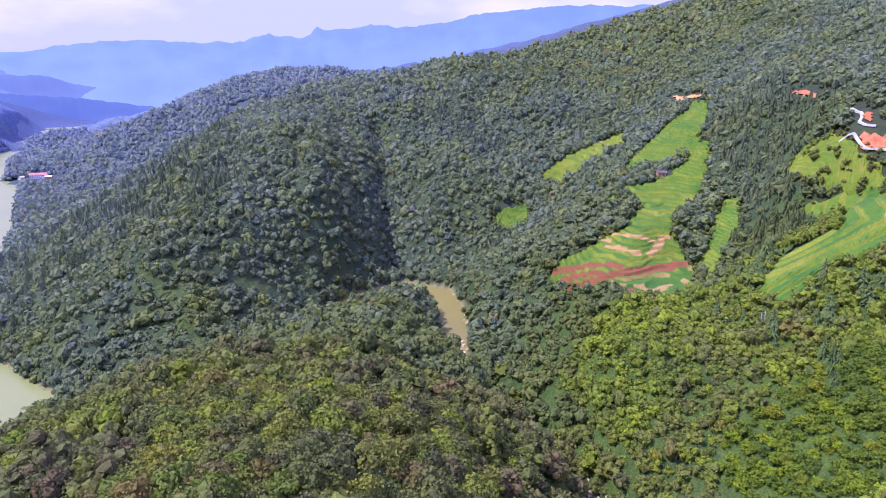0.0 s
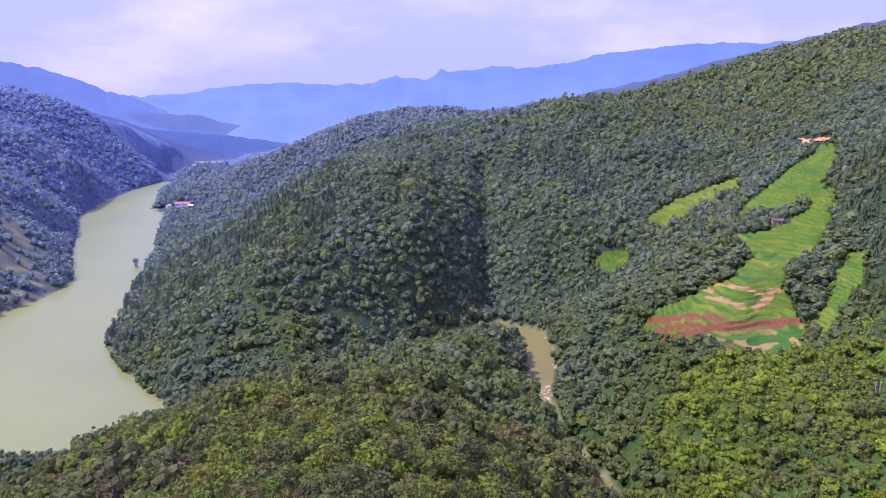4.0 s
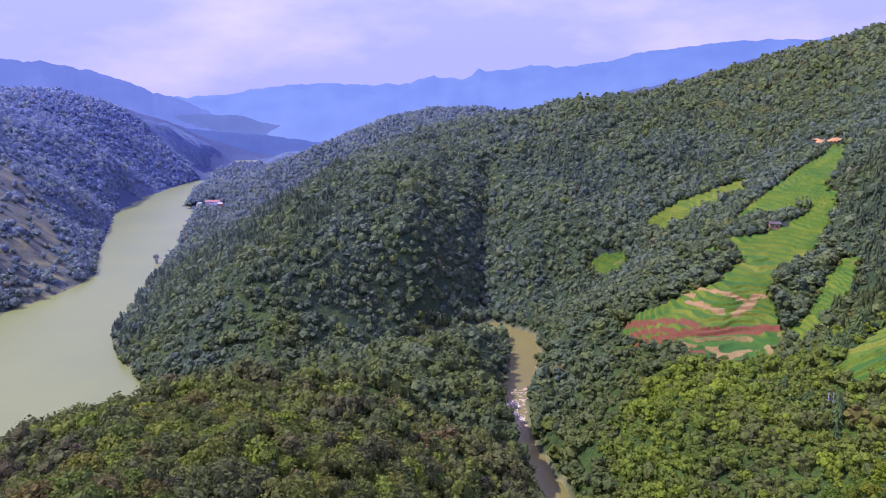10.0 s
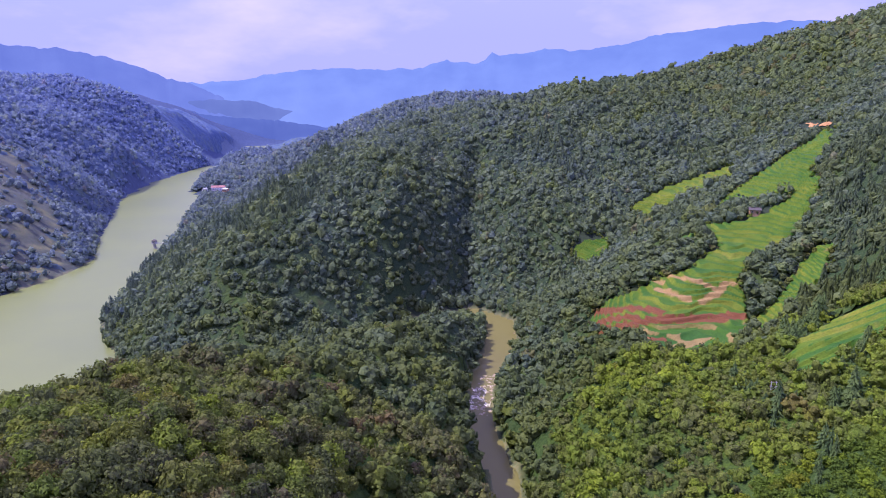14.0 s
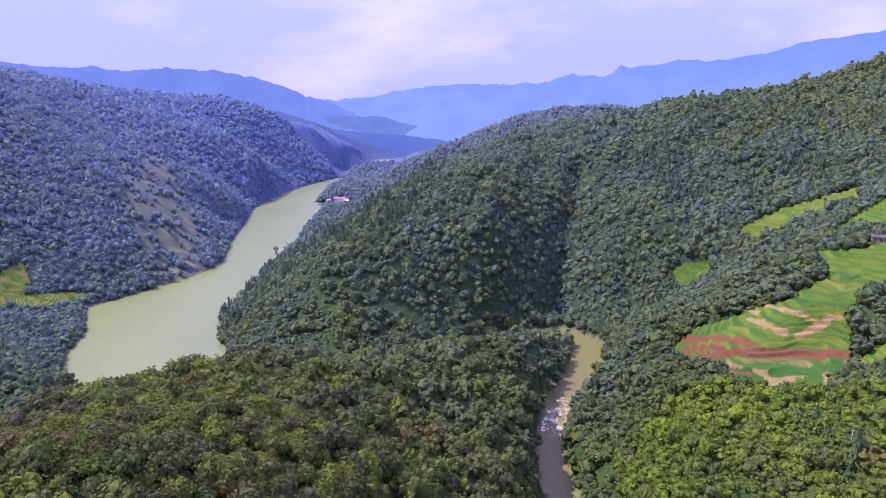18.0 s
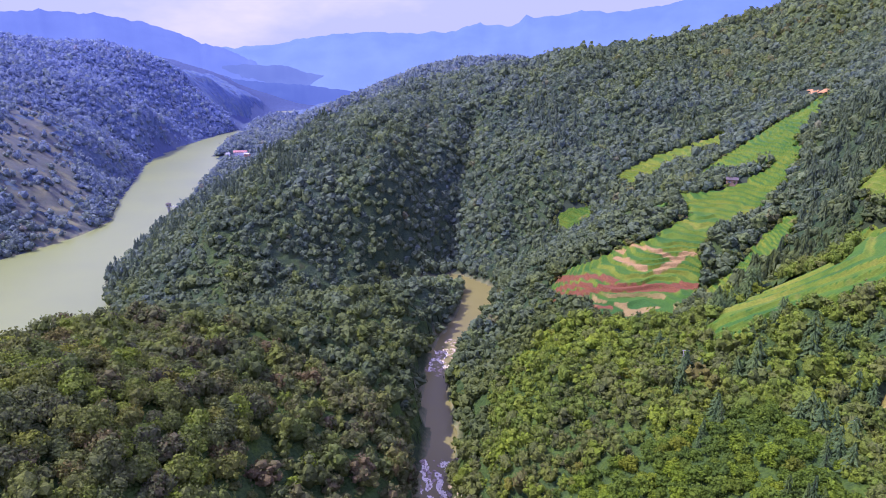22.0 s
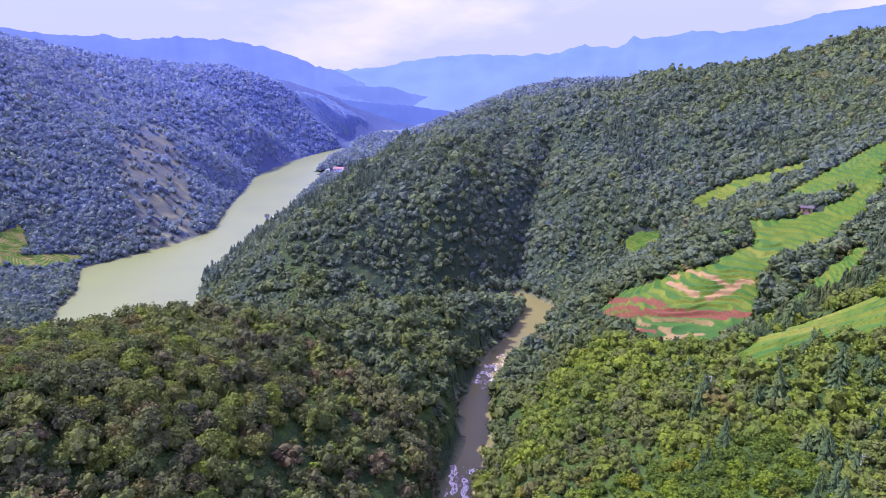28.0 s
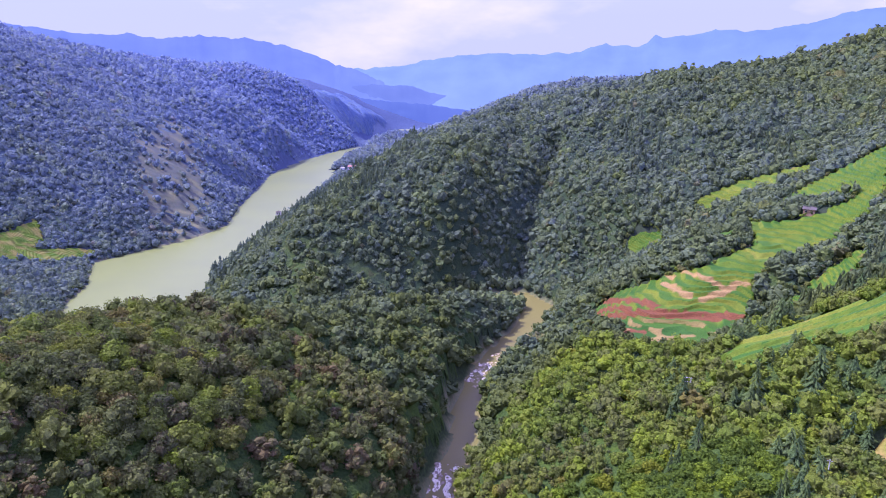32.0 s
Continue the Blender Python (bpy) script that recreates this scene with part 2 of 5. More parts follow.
# ---- terrain ----
# crest of the wooded spur that ends in the nose, from behind the camera outwards
SPUR = [(-85, -160, 118), (-80, -40, 120), (-72, 60, 122), (-68, 142, 122), (-50, 188, 113), (-35, 190, 108), (-33, 277, 93),
        (-60, 240, 100), (-104, 272, 98), (-98, 320, 80), (-6, 356, 74), (-60, 380, 62), (10, 420, 62), (28, 470, 50), (40, 502, 40)]
SPUR_FLANK = [(14, 223, 79), (-6, 272, 78), (5, 316, 74), (22, 330, 62), (22, 300, 68), (20, 270, 68), (25, 210, 66), (38, 255, 61), (36, 290, 60), (31, 330, 58), (30, 365, 55), (42, 215, 59), (20, 390, 56), (20, 120, 62), (20, 20, 60),
              (-130, 290, 88), (-165, 235, 88), (-190, 262, 66), (-215, 300, 36), (-165, 320, 58), (-230, 200, 60), (-230, 60, 60), (-240, -100, 60), (-150, 400, 30), (-260, 300, 20), (-300, 200, 40), (-60, 440, 45), (-10, 480, 40), (-100, 440, 38)]
# slope on the other bank of the stream
BANK = [(100, 251, 52), (122, 301, 78), (110, 340, 64), (147, 340, 83), (90, 341, 46), (164, 261, 88), (179, 265, 95), (124, 251, 66),
        (195, 300, 100), (211, 193, 102), (150, 160, 76), (110, 170, 48), (120, 60, 48), (190, 60, 90), (250, -60, 110), (114, 512, 60),
        (223, 204, 100), (240, 198, 106), (280, 120, 132), (100, 440, 44), (110, 400, 52), (140, 395, 84)]
# terraced spur and the fields above it
FIELDS = [(193, 422, 103), (186, 425, 101), (136, 426, 79), (158, 425, 92), (159, 358, 83), (190, 363, 85), (226, 398, 94), (203, 282, 109),
          (234, 311, 119), (258, 385, 107), (220, 500, 119), (265, 569, 136), (344, 612, 176), (193, 520, 105), (221, 616, 120), (309, 547, 152),
          (280, 459, 121), (304, 363, 126), (315, 345, 132), (396, 665, 198), (413, 706, 203), (250, 490, 120), (230, 440, 109), (198, 298, 106),
          (162, 600, 82), (384, 519, 202), (349, 388, 186), (280, 310, 150), (340, 300, 176), (370, 460, 182)]
# the long wooded mountain behind the stream
MOUNTAIN = [(-178, 537, 92), (-61, 535, 42), (-106, 551, 90), (-37, 592, 101), (66, 715, 138), (175, 692, 140), (301, 690, 155), (337, 875, 219), (-196, 500, 55), (75, 600, 42),
            (40, 751, 156), (126, 643, 107), (89, 649, 95), (110, 797, 187), (102, 877, 217), (141, 992, 232), (237, 977, 251),
            (-72, 688, 160), (-128, 655, 130), (-191, 645, 106), (-240, 620, 72),
            (450, 761, 236), (427, 1022, 290), (523, 1033, 318), (625, 1009, 345), (533, 679, 290), (330, 800, 212), (300, 900, 235),
            (700, 800, 350), (640, 560, 330), (560, 400, 290), (520, 200, 270), (480, 0, 240), (900, 1000, 405), (900, 300, 430),
            (120, 580, 52), (-290, 660, 50),
            (-330, 760, 42), (-300, 800, 62), (-250, 760, 92), (-150, 800, 150), (-60, 860, 185), (-380, 960, 28), (-330, 1000, 50),
            (-200, 1000, 130), (0, 1050, 205), (200, 1150, 215), (500, 1200, 280), (800, 1300, 372), (700, 1500, 320), (-100, 1200, 150), (-300, 1200, 50),
            (-470, 1250, 8), (-380, 1250, 14)]
# beyond: the farmed spit, the middle hill, and the side of the lake across the water
BEYOND = [(-560, 1560, 7), (-520, 1600, 12), (-480, 1400, 8), (-300, 1500, 36), (-600, 1700, 14), (-428, 1842, 108), (-296, 1973, 180),
          (-91, 2096, 252), (60, 2110, 250), (150, 2096, 236), (260, 2080, 230), (-600, 2000, 45), (-720, 2200, 12), (-650, 2500, 32), (-300, 2500, 200),
          (200, 1600, 190), (0, 1700, 150), (-150, 1800, 150), (700, 1800, 300), (400, 2500, 260), (1000, 2200, 420), (-820, 2300, 34), (-830, 2450, 46), (-760, 2700, 60), (-700, 3000, 60), (-600, 3300, 80)]
ACROSS = [(-692, 1145, 14), (-1004, 950, 302), (-1087, 1231, 276), (-1138, 1589, 255), (-1120, 2010, 240), (-1120, 2300, 215), (-1140, 2560, 190), (-1250, 2900, 180), (-1420, 3300, 180),
          (-624, 836, 70), (-700, 900, 110), (-828, 1131, 164), (-971, 1589, 190), (-747, 713, 130), (-940, 1027, 228), (-560, 780, 28),
          (-600, 720, 52), (-640, 1000, 48), (-720, 1150, 70), (-860, 1350, 90), (-960, 1750, 100), (-620, 600, 40), (-560, 520, 22),
          (-640, 420, 62), (-520, 380, 40), (-420, 330, 30), (-350, 330, 18), (-300, 350, 12), (-200, 400, 16), (-800, 500, 150), (-900, 300, 220),
          (-700, 100, 160), (-450, 100, 90), (-1300, 700, 385), (-1400, 1300, 380), (-1500, 2000, 330), (-1200, 200, 340), (-340, -100, 80),
          (-1300, 2600, 200), (-1000, -200, 250)]
# stream: x, y, water level, half width
STREAM = [(-62, 500, 27, 4), (-40, 516, 26.5, 7), (-8, 556, 26, 10), (46, 580, 25.5, 13), (70, 556, 25, 14), (70, 510, 24.5, 14), (60, 455, 24, 12),
          (51, 420, 23.5, 9.5), (49, 385, 23, 9), (54, 350, 22.5, 9.5), (62, 318, 22, 9.5), (64, 292, 21.5, 9), (61, 272, 20.5, 8.5), (67, 250, 19.5, 9),
          (74, 200, 18, 9), (72, 120, 16, 9), (70, 0, 14, 9), (75, -200, 12, 9)]
# the narrow ravine down the mountain's face
GULLY = [(48, 790), (42, 728), (38, 679), (36, 640), (31, 604)]
# outline of the lake at water level
LAKE = [(-246, 480), (-287, 526), (-327, 574), (-350, 612), (-372, 690), (-405, 800), (-441, 930), (-480, 1060), (-560, 1290), (-628, 1500), (-700, 1600),
        (-740, 1750), (-800, 1900), (-850, 2120), (-892, 2260), (-960, 2420), (-985, 2640), (-900, 2860), (-850, 3100), (-990, 3450), (-1180, 3300), (-1080, 2850), (-1030, 2500), (-935, 2270),
        (-925, 1950), (-884, 1657), (-800, 1430), (-740, 1300), (-655, 1140), (-600, 1020), (-517, 871), (-506, 790), (-515, 721), (-530, 665), (-540, 615),
        (-468, 536), (-432, 472), (-405, 440), (-365, 412), (-330, 398), (-300, 385), (-262, 392), (-236, 430), (-230, 462)]

def spline_weights(pts, smooth=0.02):
    """Thin-plate surface through the plan's heights, in kilometres for the sake of rounding."""
    xy, z = pts[:, :2] / 1000, pts[:, 2]
    n = len(pts)
    r2 = ((xy[:, None] - xy[None]) ** 2).sum(-1)
    k = 0.5 * r2 * np.log(r2 + 1e-12) + smooth * 1e-4 * np.eye(n)
    p = np.c_[np.ones(n), xy]
    a = np.block([[k, p], [p.T, np.zeros((3, 3))]])
    return xy, np.linalg.solve(a, np.r_[z, 0, 0, 0])

def under_trees(pts, tall):
    """Ground below a high wooded skyline, lowered for its trees and to fit the camera's view."""
    return [(x, y, z - tall if z > 150 else z) for x, y, z in pts]

PLAN = np.array(SPUR + SPUR_FLANK + BANK + FIELDS + MOUNTAIN + under_trees(BEYOND, 12) + under_trees(ACROSS, 23)
                + [(x, y, 3) for x, y in LAKE[::2]] + [(x, y, z + 3) for x, y, z, _ in STREAM[::2]], float)
NODES, WEIGHTS = spline_weights(PLAN)

def segment_distance(x, y, line):
    """Distance to a polyline and, at the nearest place, the place along it in pieces."""
    best, along = np.full(x.shape, 1e9), np.zeros(x.shape)
    for n in range(len(line) - 1):
        (ax, ay), (bx, by) = line[n][:2], line[n + 1][:2]
        dx, dy = bx - ax, by - ay
        s = np.clip(((x - ax) * dx + (y - ay) * dy) / (dx * dx + dy * dy), 0, 1)
        d = np.hypot(x - ax - s * dx, y - ay - s * dy)
        near = d < best
        best, along = np.where(near, d, best), np.where(near, n + s, along)
    return best, along

def inside(x, y, poly):
    odd = np.zeros(x.shape, bool)
    for (ax, ay), (bx, by) in zip(poly, poly[1:] + poly[:1]):
        if ay != by:
            odd ^= ((ay > y) != (by > y)) & (x < (bx - ax) * (y - ay) / (by - ay) + ax)
    return odd

def waves(x, y, size, seed):
    """Smooth, uneven relief between -1 and 1, from a few crossed sines."""
    r = np.random.RandomState(seed)
    out = np.zeros(x.shape)
    for n in range(9):
        a, k, ph = r.uniform(0, 6.28), 6.28 / size * r.uniform(0.6, 1.7), r.uniform(0, 6.28)
        out += np.sin(k * (x * np.cos(a) + y * np.sin(a)) + ph + 1.3 * np.sin(k * 0.6 * (y * np.cos(a) - x * np.sin(a)) + ph * 2))
    return out / 4.5

def smooth01(a, b, v):
    s = np.clip((v - a) / (b - a), 0, 1)
    return s * s * (3 - 2 * s)

def lake_shore(x, y):
    """Distance from the lake's shore, negative over the water."""
    d, _ = segment_distance(x, y, LAKE + LAKE[:1])
    d = d + 3 * waves(x, y, 40, 5)
    return np.where(inside(x, y, LAKE), -np.abs(d), np.abs(d))

def stream_place(x, y):
    d, s = segment_distance(x, y, STREAM)
    n = np.arange(len(STREAM))
    return d + 1.5 * waves(x, y, 25, 8), np.interp(s, n, [p[2] for p in STREAM]), np.interp(s, n, [p[3] for p in STREAM])

def height(x, y, rough=True):
    x, y = np.asarray(x, float), np.asarray(y, float)
    shape = x.shape
    x, y = x.ravel(), y.ravel()
    z = np.zeros(x.shape)
    for lo in range(0, len(x), 40000):
        q = np.c_[x[lo:lo + 40000], y[lo:lo + 40000]] / 1000
        r2 = ((q[:, None] - NODES[None]) ** 2).sum(-1)
        z[lo:lo + 40000] = (0.5 * r2 * np.log(r2 + 1e-12)) @ WEIGHTS[:-3] + WEIGHTS[-3] + q @ WEIGHTS[-2:]
    far = smooth01(900, 1500, y)
    if rough:
        z = z + (2.5 + 2 * far) * waves(x, y, 90, 1) + 1.0 * waves(x, y, 35, 2) + 9 * far * waves(x, y, 260, 3)
        hill = smooth01(545, 620, y) * smooth01(1500, 1200, y) * smooth01(-330, -230, x) * (1 - smooth01(85, 130, x) * smooth01(770, 710, y))
        z = z + hill * (6.5 * waves(x, 0.4 * y, 95, 15) + 2.5 * waves(x, 0.6 * y, 38, 16))
    g, _ = segment_distance(x, y, GULLY)
    z = z - 20 * np.exp(-np.square(g / 12)) - 10 * np.exp(-np.square(g / 38)) - 16 * np.exp(-np.square(g / 42)) * smooth01(770, 640, y)
    z = z + 9 * np.exp(-(np.square((x + 38) / 42) + np.square((y - 640) / 60)))
    d = lake_shore(x, y)
    w = np.exp(-np.square(np.maximum(d, 0) / 22))
    z = np.where(d > 0, np.maximum(z, 1.2) * (1 - w) + w * np.minimum(0.6 * d, 14), np.maximum(-6, 0.35 * d))
    s, level, half = stream_place(x, y)
    b = s - half
    steep = (x < np.interp(y, [p[1] for p in STREAM[:5:-1]], [p[0] for p in STREAM[:5:-1]])) & (y < 455)
    w = np.exp(-np.square(np.maximum(b, 0) / np.where(steep, 4.0, 12.0))) * (y < 640)
    by = (b < 60) & (y < 640)
    z = np.where(by & (b > 0), np.maximum(z, level) * (1 - w) + w * (level + np.minimum(0.9 * b, 18)), np.where(by, level - 1.2 + 0.05 * b, z))
    z = np.where(by & (b > 0), np.minimum(z, level + 1.0 + np.where(steep, 3.6, 2.3) * b), z)
    return z.reshape(shape)

# ---- fields ----
AREAS = {
    "terraced_field": [(127, 430), (138, 447), (157, 440), (173, 442), (197, 445), (217, 465), (234, 480), (237, 508), (228, 544), (251, 527), (275, 522), (303, 527),
                       (310, 534), (286, 545), (263, 568), (288, 592), (325, 612), (350, 628), (372, 630), (396, 662), (390, 620), (370, 588), (348, 557), (337, 557), (332, 527),
                       (323, 516), (306, 495), (290, 477), (265, 462), (241, 441), (230, 426), (228, 407), (221, 385), (207, 354), (187, 340), (169, 334), (156, 345),
                       (143, 375), (130, 402)],
    "upper_terrace": [(205, 640), (244, 664), (300, 684), (336, 682), (300, 636), (250, 622), (212, 606)],
    "small_field": [(140, 612), (158, 620), (182, 611), (172, 588), (148, 588)],
    "orchard_field": [(187, 487), (201, 500), (223, 518), (230, 510), (205, 485), (190, 480)],
    "rounded_terrace": [(192, 279), (200, 296), (218, 306), (234, 320), (246, 312), (256, 300), (268, 310), (290, 350), (304, 386), (326, 366), (336, 346), (320, 320), (300, 290),
                        (275, 264), (258, 266), (250, 263), (232, 276), (218, 276), (207, 270), (197, 267)],
    "meadow": [(315, 417), (326, 424), (344, 428), (351, 415), (347, 394), (343, 378), (345, 358), (331, 338), (326, 362), (317, 386)],
    "side_field": [(291, 452), (298, 437), (275, 405), (243, 379), (215, 352), (206, 344), (222, 384), (249, 408)],
    "paddy_corner": [(235, 217), (241, 224), (249, 224), (262, 222), (262, 196), (247, 192), (241, 203), (237, 210)],
    "lakeside_field": [(-630, 540), (-640, 624), (-607, 603), (-590, 575), (-577, 614), (-552, 640), (-546, 612), (-560, 550), (-574, 516), (-610, 510)],
}
STEP = {"terraced_field": 2.5, "rounded_terrace": 2.6, "upper_terrace": 2.6, "lakeside_field": 1.2}
FIELD_AREAS = list(AREAS.values())

def fielded(x, y):
    out = np.zeros(x.shape, bool)
    for poly in FIELD_AREAS:
        px, py = [p[0] for p in poly], [p[1] for p in poly]
        near = (x > min(px)) & (x < max(px)) & (y > min(py)) & (y < max(py))
        if near.any():
            hit = np.zeros(x.shape, bool)
            hit[near] = inside(x[near], y[near], poly)
            out |= hit
    return out

def field_material():
    m, n, l, b = material("field_crops_and_soil", 0.75, 0.15)
    a = n.new("ShaderNodeAttribute")
    a.attribute_name = "crop"
    fine, wide = noise_of(n, l, 1.2, 5), noise_of(n, l, 0.06, 3)
    crop = ramp_of(n, [(0.0, (0.024, 0.084, 0.014)), (0.3, (0.046, 0.114, 0.011)), (0.55, (0.086, 0.140, 0.010)), (0.8, (0.138, 0.164, 0.014)), (1.0, (0.18, 0.18, 0.03))])
    l.new(a.outputs["Fac"], crop.inputs["Fac"])
    shade = ramp_of(n, [(0.3, (0.72, 0.75, 0.7)), (0.7, (1.2, 1.18, 1.1))])
    l.new(fine.outputs["Fac"], shade.inputs["Fac"])
    tone = ramp_of(n, [(0.35, (0.85, 0.9, 0.85)), (0.65, (1.12, 1.05, 1.0))])
    l.new(wide.outputs["Fac"], tone.inputs["Fac"])
    green = mixed(n, l, 1.0, mixed(n, l, 1.0, crop.outputs["Color"], shade.outputs["Color"], "MULTIPLY"), tone.outputs["Color"], "MULTIPLY")
    red, tan = n.new("ShaderNodeAttribute"), n.new("ShaderNodeAttribute")
    red.attribute_name, tan.attribute_name = "red_soil", "dry_soil"
    rs = ramp_of(n, [(0.3, (0.105, 0.038, 0.014)), (0.7, (0.205, 0.076, 0.030))])
    ts = ramp_of(n, [(0.3, (0.22, 0.135, 0.042)), (0.7, (0.34, 0.22, 0.08))])
    l.new(fine.outputs["Fac"], rs.inputs["Fac"])
    l.new(fine.outputs["Fac"], ts.inputs["Fac"])
    col = mixed(n, l, red.outputs["Fac"], green, rs.outputs["Color"])
    l.new(mixed(n, l, tan.outputs["Fac"], col, ts.outputs["Color"]), b.inputs["Base Color"])
    bumped(n, l, b, fine.outputs["Fac"], 0.6, 0.3)
    return m
FIELD = field_material()

RED_CUTS = [([(135, 434), (144, 414), (158, 400), (168, 394)], 2.6), ([(133, 414), (141, 400), (152, 390)], 2.4), ([(150, 386), (172, 386), (196, 386), (216, 389)], 3.0),
            ([(130, 404), (136, 393), (147, 383)], 1.8), ([(150, 366), (160, 365)], 1.8), ([(216, 389), (224, 380), (214, 362)], 1.4)]
DRY_CUTS = [([(176, 441), (179, 433)], 1.8), ([(187, 440), (196, 428), (209, 416)], 1.9), ([(174, 425), (181, 413), (188, 406)], 2.4), ([(196, 403), (210, 412), (220, 424), (231, 422)], 2.0)]

def band(v, centre, width):
    return np.exp(-np.square((v - centre) / width))

def build_field(name, poly, label, cell=0.95):
    """Terraces that follow the slope: level treads, short steep risers, each level a mesh of its own."""
    p = np.array(poly, float)
    lo, hi = p.min(0) - 3, p.max(0) + 3
    nx, ny = int((hi[0] - lo[0]) / cell), int((hi[1] - lo[1]) / cell)
    X, Y = np.meshgrid(lo[0] + np.arange(nx) * cell, lo[1] + np.arange(ny) * cell)
    step = STEP.get(name, 1.6)
    h = height(X, Y, False) + 1.7 * waves(X, Y, 58, 21) + 0.45 * waves(X, Y, 19, 22)
    ground_z = height(X, Y, False)
    # bands run along its lower edge, shaped to fit the camera's view
    if name == "rounded_terrace":
        edge, _ = segment_distance(X, Y, [(185, 270), (207, 268), (250, 261), (275, 262), (300, 288), (338, 346)])
        h = 0.30 * edge + 0.05 * ground_z + 0.9 * waves(X, Y, 46, 21) + 40
    level = np.floor(h / step)
    f = h / step - level
    if name == "paddy_corner":
        level, f = 0 * h, 0 * h + 0.5
    riser = smooth01(0.66, 0.98, f)
    Z = ground_z + (riser - f) * step + 0.5 + 0.5 * step
    r = np.random.RandomState(len(name))
    shade = r.uniform(0, 1, 400)
    tread = shade[level.astype(int) % 400]
    bank = smooth01(0.55, 0.63, f + 0.07 * waves(X, Y, 18, 37))
    plot = shade[(level * 7 + np.floor((X + Y * 0.3 + 9 * waves(X, Y, 70, 40)) / 34)).astype(int) % 400]
    crop = (0.12 + 0.22 * tread + 0.22 * plot) * (1 - bank) + bank * (0.55 + 0.2 * tread) + 0.12 * waves(X, Y, 40, 24) + 0.07 * waves(X, Y, 9, 39)
    # thin dark line painted along each riser in place of its shade
    crop = np.where(f > 0.96, 0.10 + 0.12 * tread, crop)
    red, dry = np.zeros(X.shape), np.zeros(X.shape)
    if name == "terraced_field":
        ragged = 1.5 * waves(X, Y, 8, 25)
        cut = smooth01(0.40, 0.5, f)
        for line, half in [(a, 1.2 * b) for a, b in RED_CUTS]:
            d, _ = segment_distance(X, Y, line)
            red = np.maximum(red, np.maximum(smooth01(half + 0.3, half - 0.4, d + ragged), cut * smooth01(half * 1.3 + 0.3, half * 1.3 - 0.3, d + 1.5 * ragged)))
        for line, half in DRY_CUTS:
            d, _ = segment_distance(X, Y, line)
            dry = np.maximum(dry, smooth01(1.25 * half + 0.4, 1.25 * half - 0.5, d + 0.6 * ragged))
        low = smooth01(384, 376, Y)
        crop = crop * (1 - low) + low * (0.12 + 0.25 * tread)
        dry = np.maximum(dry, 0.75 * low * (f > 0.72) * (waves(X, Y, 30, 26) > -0.25))
        crop = 0.42 + (crop - 0.42) * (1 - 0.2 * smooth01(440, 560, Y))
    elif name == "paddy_corner":
        core = inside(X, Y, [(241, 212), (247, 219), (262, 217), (262, 200), (249, 198)])
        crop = np.where(core, 0.08, 0.95)
        dry = np.where(core, 0, np.clip(0.35 + 0.5 * waves(X, Y, 9, 26), 0, 0.9))
    elif name == "lakeside_field":
        crop = crop * 0.35 + 0.38
        dry = np.clip(0.15 + 0.4 * waves(X, Y, 24, 27), 0, 0.5)
    elif name in ("meadow", "upper_terrace"):
        crop = crop * 0.5 + 0.4
        dry = np.clip(0.8 * waves(X, Y, 15, 27) - 0.5, 0, 0.5)
    else:
        dry = np.clip(0.8 * waves(X, Y, 16, 28) - 0.6, 0, 0.45)
    wander = 0.8 if name == "paddy_corner" else 2.5
    rim, _ = segment_distance(X + wander * waves(X, Y, 14, 29), Y + wander * waves(X, Y, 14, 30), poly + poly[:1])
    Z = Z - 2.6 * smooth01(2.4, 0.2, rim)
    keep = inside(X + wander * waves(X, Y, 14, 29), Y + wander * waves(X, Y, 14, 30), poly)
    cells = grid_faces(nx, ny)
    mid = keep.ravel()[cells].all(1)
    cells = cells[mid]
    used = np.bincount(cells.ravel(), minlength=nx * ny).reshape(Z.shape)
    Z = np.where(used < 4, Z - 0.5, Z)
    lev = level.ravel()[cells[:, 0]].astype(int)
    root = tagged(new(name, None), label, "field", kind="structure")
    root.location = (*p.mean(0), 0)
    verts = np.stack([X, Y, Z], -1).reshape(-1, 3) - (*p.mean(0), 0)
    for k in np.unique(lev):
        own, back = np.unique(cells[lev == k], return_inverse=True)
        me = mesh_of("terrace", verts[own], back.reshape(-1, 4), FIELD, False,
                     {"crop": np.clip(crop.ravel()[own], 0, 1), "red_soil": red.ravel()[own], "dry_soil": dry.ravel()[own]})
        new("terrace", me).parent = root
    return root

FIELD_WORDS = {"terraced_field": "stepped green paddy terraces with bare red soil below", "upper_terrace": "grassy yellow-green terraces high on the slope", "small_field": "small bright green clearing in the woods",
               "orchard_field": "small light green plot beside an earth hut", "rounded_terrace": "bright green rounded rice terraces among conifers", "meadow": "yellow-green grassy meadow under a new road",
               "side_field": "narrow green field strip between woods", "paddy_corner": "dark green paddy ringed by dry yellow soil", "lakeside_field": "flat green vegetable fields beside the lake"}

def clearing(x, y):
    """Farmed openings on the far shore, where trees stand thin."""
    spit = band(x + 0.75 * (y - 880), -628, 75) * band(y, 900, 160)
    slope = 0.8 * band(x + 0.35 * (y - 1100), -800, 75) * band(y, 1170, 200)
    return smooth01(0.34, 0.62, 1.35 * (spit + 0.7 * slope) * (1.0 + 0.6 * waves(x, y, 70, 31)))

